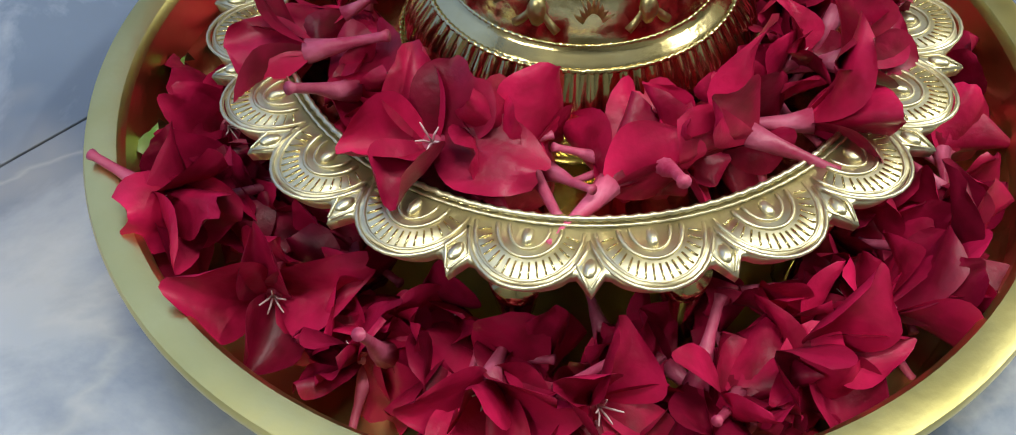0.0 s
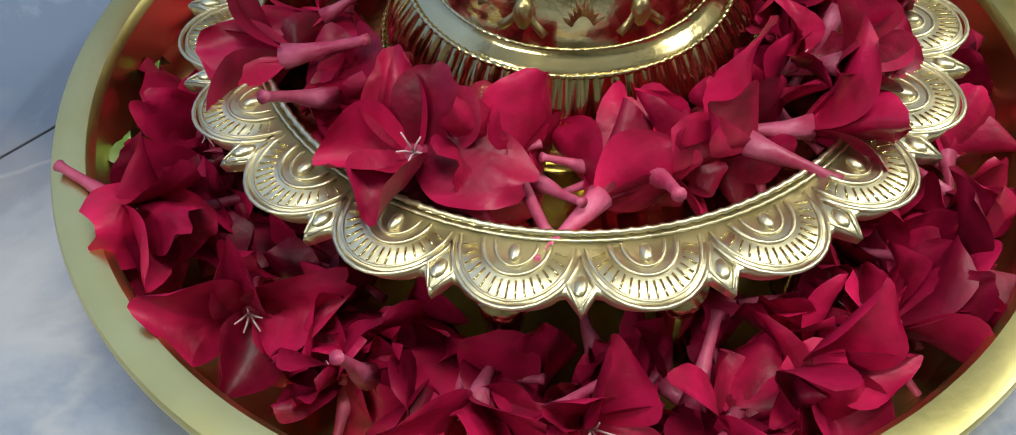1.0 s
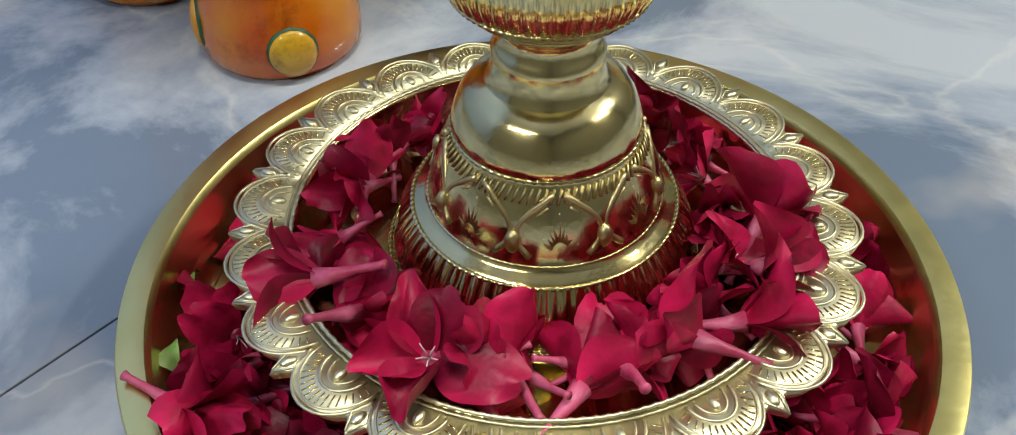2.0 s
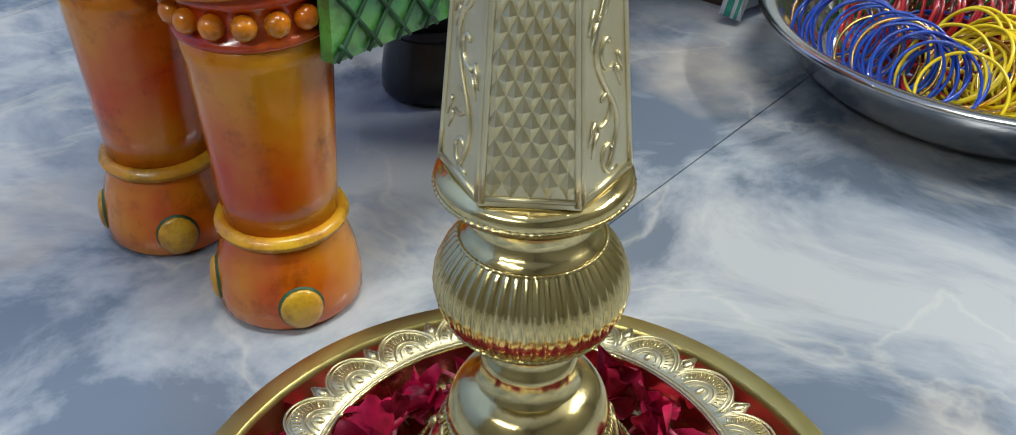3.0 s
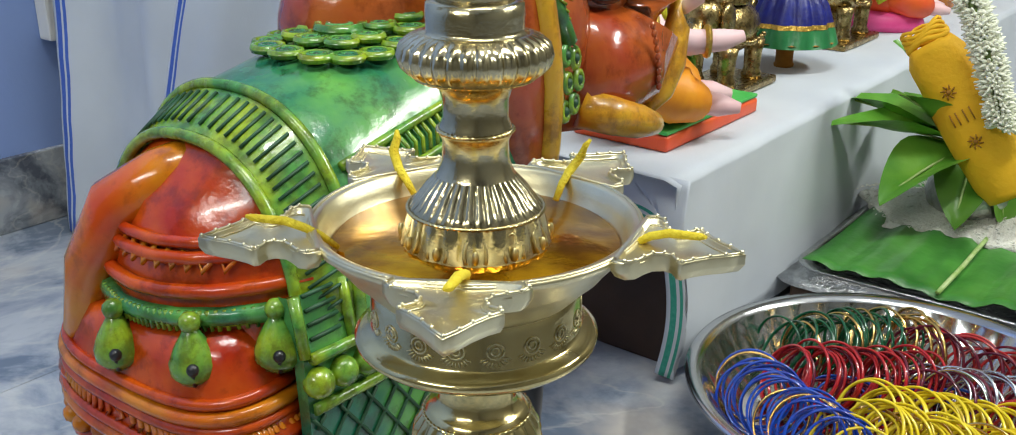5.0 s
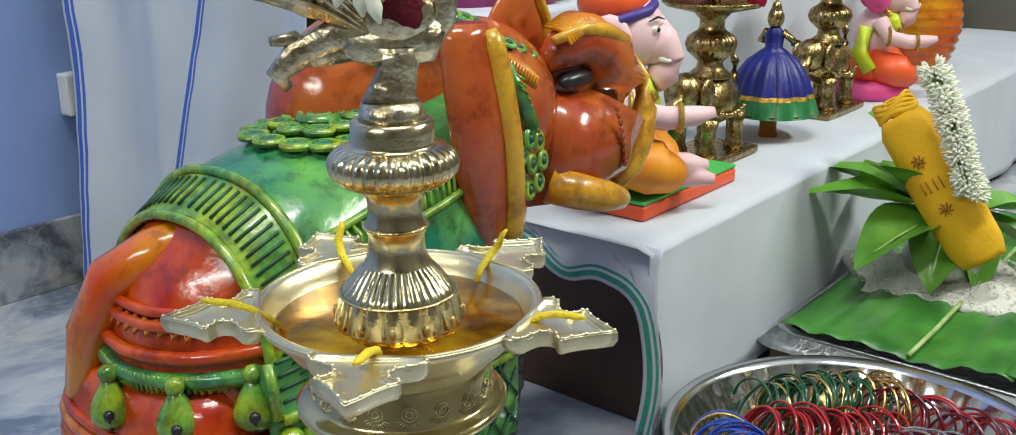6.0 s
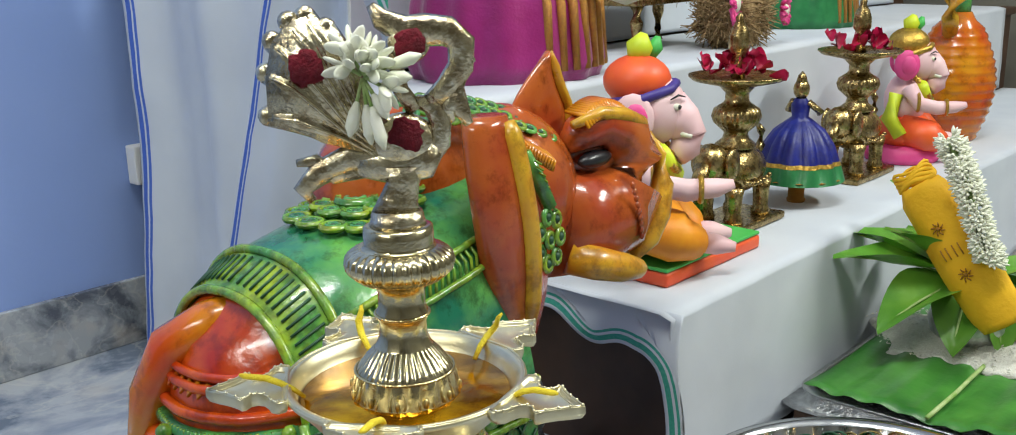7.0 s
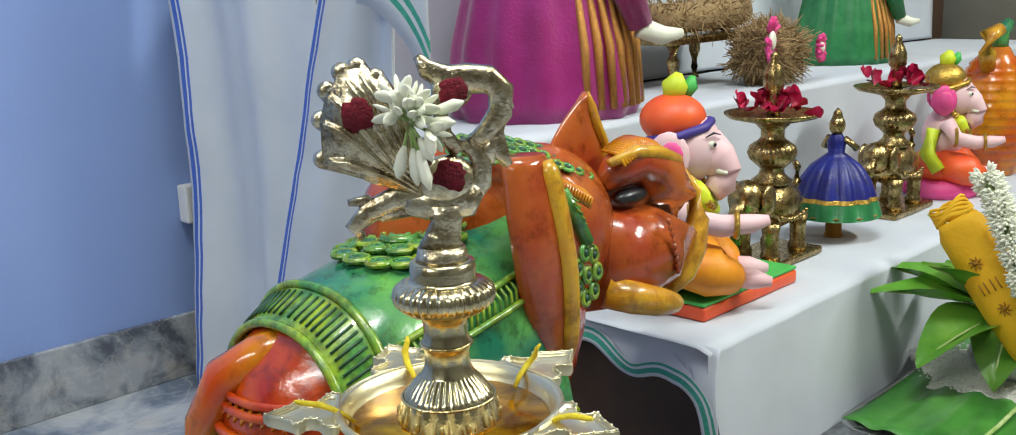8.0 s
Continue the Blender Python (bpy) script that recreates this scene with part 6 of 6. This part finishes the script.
def pedestal(m):
    e = thing("pedestal_lamp", "antique brass dish lamp carried by a small brass elephant", "lamp", "elephant pedestal lamps", m=m)
    bm = bmesh.new()
    box(bm, (-0.072, -0.042, 0), (0.072, 0.042, 0.010), bevel=0.003)
    part("base_slab", bm, M_BRASS_OLD, e, smooth=False)
    bm = bmesh.new()
    for x, y in ((-0.036, -0.022), (-0.036, 0.022), (0.036, -0.022), (0.036, 0.022)):
        lathe(bm, [(0.013, 0.010), (0.0135, 0.016), (0.0105, 0.022), (0.0115, 0.045), (0.014, 0.06)], 14, c=(x, y, 0))
    ball(bm, (0, 0, 0.078), (0.060, 0.036, 0.034), 0, 20)
    ball(bm, (-0.062, 0, 0.096), (0.024, 0.024, 0.026), 0, 16)
    tube(bm, [(-0.078, 0, 0.094), (-0.092, 0, 0.072), (-0.092, 0, 0.045), (-0.084, 0, 0.030)], [0.012, 0.010, 0.008, 0.006], 10)
    for s in (-1, 1):
        ball(bm, (-0.050, s * 0.026, 0.094), (0.017, 0.006, 0.022), 0, 12)
    tube(bm, [(0.056, 0, 0.088), (0.070, 0, 0.100), (0.070, 0, 0.120), (0.062, 0, 0.128)], [0.006, 0.007, 0.006, 0.004], 8)
    for s in (-1, 1):
        for k in range(9):
            ball(bm, (-0.032 + 0.008 * k, s * 0.036, 0.068 - 0.006 * math.sin(k * 0.4)), 0.0035, 0, 6)
    part("animal_stand", bm, M_BRASS_OLD, e)
    bm = bmesh.new()
    lathe(bm, [(0.026, 0.108), (0.028, 0.112), (0.018, 0.120), (0.016, 0.128), (0.020, 0.132)], 40, cap=False)
    lathe(bm, [(0.020, 0.132), (0.031, 0.142, 0.0012), (0.034, 0.151, 0.0014), (0.031, 0.160, 0.0012), (0.019, 0.168)], 144, 24, cap=False)
    lathe(bm, [(0.019, 0.168), (0.016, 0.172), (0.016, 0.182), (0.022, 0.188), (0.024, 0.191), (0.060, 0.199), (0.066, 0.204), (0.066, 0.206), (0.058, 0.2035), (0.001, 0.201)], 48, cap=False)
    part("column", bm, M_BRASS_OLD, e)
    bm = bmesh.new()
    lathe(bm, [(0.010, 0.201), (0.007, 0.212), (0.012, 0.222), (0.008, 0.232), (0.014, 0.240), (0.014, 0.256), (0.010, 0.268), (0.005, 0.276), (0.006, 0.282), (0.001, 0.288)], 20)
    part("finial", bm, M_BRASS_OLD, e)
    return e


ped = pedestal(at_room(0.345, 0.135, 0.2125, 0))
copy_thing(ped, at_room(0.725, 0.135, 0.2125, 0))
rp = random.Random(4)
PM = [bpy.data.meshes.new("petal") for _ in range(3)]
for k, me in enumerate(PM):
    b2 = petal_mesh(400 + k, 0.024, 0.011, 0.3)
    b2.to_mesh(me)
    b2.free()
    me.materials.append(M_PETAL)
    me.polygons.foreach_set("use_smooth", [True] * len(me.polygons))
for px, cnt in ((0.345, 26), (0.725, 22)):
    e = thing("petal_heap", "heap of loose magenta petals in a brass dish", "petals", "petal heaps in the dishes", m=at_room(px, 0.135, 0.4175))
    for i in range(cnt):
        a, r = rp.uniform(0, 6.283), rp.uniform(0.015, 0.05)
        o = new("petal", PM[i % 3])
        o.parent = e
        o.matrix_basis = pose(r * math.cos(a), r * math.sin(a), rp.uniform(0.002, 0.016), rp.uniform(-40, 40), rp.uniform(-70, 20), rp.uniform(0, 360))

# small doll in a blue skirt on a wooden foot
bm = bmesh.new()
lathe(bm, [(0.013, 0.0), (0.014, 0.004), (0.012, 0.006), (0.012, 0.05)], 16, mi=2)
lathe(bm, [(0.068, 0.036), (0.069, 0.038, 0.006), (0.062, 0.060, 0.006)], 96, 12, mi=1, cap=False)
lathe(bm, [(0.0625, 0.060, 0.006), (0.060, 0.066, 0.006)], 96, 12, mi=3, cap=False)
lathe(bm, [(0.060, 0.066, 0.006), (0.052, 0.088, 0.006), (0.038, 0.108, 0.004), (0.020, 0.122), (0.012, 0.128), (0.014, 0.145), (0.008, 0.155)], 96, 12, mi=0, cap=False)
lathe(bm, [(0.012, 0.052), (0.066, 0.040)], 24, mi=2, cap=False)
ball(bm, (0, 0, 0.168), (0.012, 0.012, 0.015), 4, 14)
tube(bm, [(0, 0, 0.178), (0, 0, 0.188), (0, 0, 0.194)], [0.009, 0.006, 0.001], 8, 4)
for s in (-1, 1):
    tube(bm, [(0, s * 0.012, 0.150), (0.012, s * 0.026, 0.135), (0.022, s * 0.018, 0.130)], [0.005, 0.005, 0.003], 8, 4)
tagged(part("dancing_doll", bm, [M_BSILK, M_GSILK, M_OCHPRINT, M_GOLD, M_BRASS_OLD], None, m=at_room(0.51, 0.125, 0.2125)), "small brass-coloured doll in royal blue skirt with green hem", "doll")


def sari_doll(label, m, silk, sc=1.0):
    bm = bmesh.new()
    rows = []
    for z, rx, ry in ((0, 0.105, 0.098), (0.02, 0.112, 0.102), (0.08, 0.105, 0.095), (0.16, 0.085, 0.078), (0.23, 0.064, 0.058), (0.29, 0.052, 0.045)):
        rows.append([(rx * math.cos(a) * (1 + 0.03 * math.sin(14 * a)), ry * math.sin(a) * (1 + 0.03 * math.sin(14 * a)), z) for a in np.linspace(0, 6.283, 84, endpoint=False)])
    skin(bm, rows, True, True, 0)
    for k in range(9):
        a = radians(-72 + 9 * k)
        tube(bm, [(0.113 * math.cos(a), 0.103 * math.sin(a), 0.012), (0.107 * math.cos(a), 0.097 * math.sin(a), 0.08), (0.080 * math.cos(a), 0.073 * math.sin(a), 0.18)], [0.004, 0.0055, 0.003], 6, 1)
    ball(bm, (0, 0, 0.33), (0.055, 0.045, 0.065), 0, 18)
    tube(bm, [(0.0, -0.05, 0.35), (0.03, -0.085, 0.26), (0.075, -0.075, 0.16), (0.10, -0.065, 0.10)], [0.022, 0.024, 0.020, 0.014], 12, 0)
    tube(bm, [(0.098, -0.066, 0.098), (0.125, -0.064, 0.088), (0.148, -0.060, 0.090)], [0.012, 0.011, 0.005], 10, 2)
    tube(bm, [(0.0, 0.05, 0.35), (0.04, 0.085, 0.26), (0.085, 0.07, 0.17)], [0.022, 0.024, 0.016], 12, 0)
    for k in range(20):
        a = -1.4 + 2.8 * k / 19
        ball(bm, (0.085 + 0.02 * math.cos(a), 0.03 * math.sin(a), 0.21 - 0.03 * math.cos(a)), 0.0045, 3, 6)
    ball(bm, (0.01, 0, 0.44), (0.045, 0.042, 0.055), 2, 18)
    return tagged(part("sari_doll", bm, [silk, M_ZARI, M_JASMINE, M_STAMEN], None, m=m @ Matrix.Scale(sc, 4)), label, "doll", "dolls in silk saris")


sari_doll("seated doll in magenta silk sari with gold border", at_room(0.180, 0.405, 0.4180, -40), M_SARI, 1.22)
sari_doll("doll in dark green silk sari with gold zari border", at_room(1.10, 0.42, 0.4180, -40), M_GSILK, 0.9)
# brass stool under a coir wreath
stool = thing("brass_stool", "low antique brass stool with curved legs on the second step", "stool", m=at_room(0.60, 0.46, 0.4180))
bm = bmesh.new()
box(bm, (-0.13, -0.07, 0.075), (0.13, 0.07, 0.088), bevel=0.004)
part("seat", bm, M_BRASS_OLD, stool, smooth=False)
for x in (-0.11, 0.11):
    for y in (-0.055, 0.055):
        bm = bmesh.new()
        tube(bm, [(x, y, 0.076), (x * 1.06, y * 1.08, 0.05), (x * 1.0, y, 0.02), (x * 1.05, y * 1.05, 0.0)], [0.013, 0.011, 0.007, 0.009], 10)
        part("leg", bm, M_BRASS_OLD, stool)
rc = random.Random(6)


def coir(name, label, m, pts, rad, n, stubble):
    bm = bmesh.new()
    tube(bm, pts, rad, 16)
    for i in range(n):
        j = rc.randrange(len(pts) - 1)
        p = Vector(pts[j]).lerp(Vector(pts[j + 1]), rc.random())
        d = Vector((rc.gauss(0, 1), rc.gauss(0, 1), rc.gauss(0, 1))).normalized()
        r = rad if isinstance(rad, (int, float)) else rad[j]
        q = p + d * r * 0.95
        t = Vector((rc.gauss(0, 1), rc.gauss(0, 1), rc.gauss(0, 1))) * 0.5
        tube(bm, [q, q + (d + t) * stubble * 0.5, q + (d + t * 1.5) * stubble], [0.0011, 0.0010, 0.0005], 4)
    return tagged(part(name, bm, M_COIR, None, m=m), label, "coir bundle")


coir("coir_roll", "rough brown coir fibre roll on a brass stool", at_room(0.60, 0.46, 0.534), [(-0.14, -0.03, 0), (-0.05, -0.045, 0.002), (0.05, -0.04, 0.003), (0.14, -0.02, 0.004)], 0.026, 900, 0.012)
coir("coir_ball", "shaggy brown coir bundle with pink paper edging", at_room(0.66, 0.335, 0.470), [(-0.035, 0, 0), (-0.012, 0, 0), (0.012, 0, 0), (0.035, 0, 0)], [0.040, 0.05, 0.05, 0.040], 2600, 0.012)
for x, y, z, s in ((0.60, 0.30, 0.495, 0.04), (0.735, 0.285, 0.475, 0.026)):
    bm = bmesh.new()
    for k in range(40):
        a = rc.uniform(0, 6.283)
        r = s * (0.75 + 0.25 * rc.random())
        tube(bm, [(r * 0.5 * math.cos(a), -0.004, r * 0.5 * math.sin(a)), (r * math.cos(a + 0.2), -0.008 - 0.008 * rc.random(), r * math.sin(a + 0.2))], [0.004, 0.003], 5)
    ball(bm, (0, -0.010, 0), (s * 0.4, 0.006, s * 0.4), 1, 12)
    tagged(part("paper_rosette", bm, [M_HOTPINK, M_JASMINE], None, m=at_room(x, y, z, 20)), "hot pink paper rosette with a white centre on the coir", "rosette", "pink rosettes")
# ribbed clay figure beyond the idols
bm = bmesh.new()
prof = []
for k in range(40):
    t = k / 39
    prof.append((0.062 * (0.75 + 0.45 * math.sin(math.pi * t)) + 0.0022 * math.sin(k * 2.1), 0.21 * t))
lathe(bm, [(0.03, 0.0)] + [(r, z) for r, z in prof] + [(0.03, 0.225), (0.022, 0.24)], 40)
tube(bm, [(-0.04, 0, 0.20), (-0.075, -0.01, 0.235), (-0.075, -0.01, 0.265), (-0.045, -0.02, 0.275)], [0.014, 0.015, 0.016, 0.012], 12, 1)
tube(bm, [(0.0, 0, 0.235), (0.01, 0, 0.265), (0.03, -0.01, 0.285)], [0.02, 0.018, 0.01], 10, 2)
tagged(part("ribbed_clay_figure", bm, [M_OCHRE, M_YELLOW, M_GREEN], None, m=at_room(1.14, 0.13, 0.2125)), "ribbed orange clay figure with yellow and green trim", "figurine")

# ---- floor tiles ----
TS, TL = 0.6, 1.2
JB = (Vector((0.079, 0.294, 0)) - P0).dot(VD)
tm = {}
for ib in range(-4, 3):
    for ia in range(-5, 4):
        a0, a1 = ia * TL + 0.03, ia * TL + 0.03 + TL
        b0, b1 = JB + ib * TS, JB + (ib + 1) * TS
        b1 = min(b1, WALL_B - 0.001)
        a0, a1, b0 = max(a0, -2.6), min(a1, 2.2), max(b0, -2.2)
        if b1 - b0 < 0.01 or a1 - a0 < 0.01:
            continue
        key = (round(a1 - a0, 3), round(b1 - b0, 3))
        if key not in tm:
            bm = bmesh.new()
            box(bm, (0.0005, 0.0005, -0.004), (key[0] - 0.0005, key[1] - 0.0005, 0.0), bevel=0.0005)
            me = bpy.data.meshes.new("tile")
            bm.to_mesh(me)
            bm.free()
            me.materials.append(M_FLOOR)
            tm[key] = me
        o = new("tile", tm[key])
        o.parent = floor
        o.matrix_basis = at_room(a0, b0)
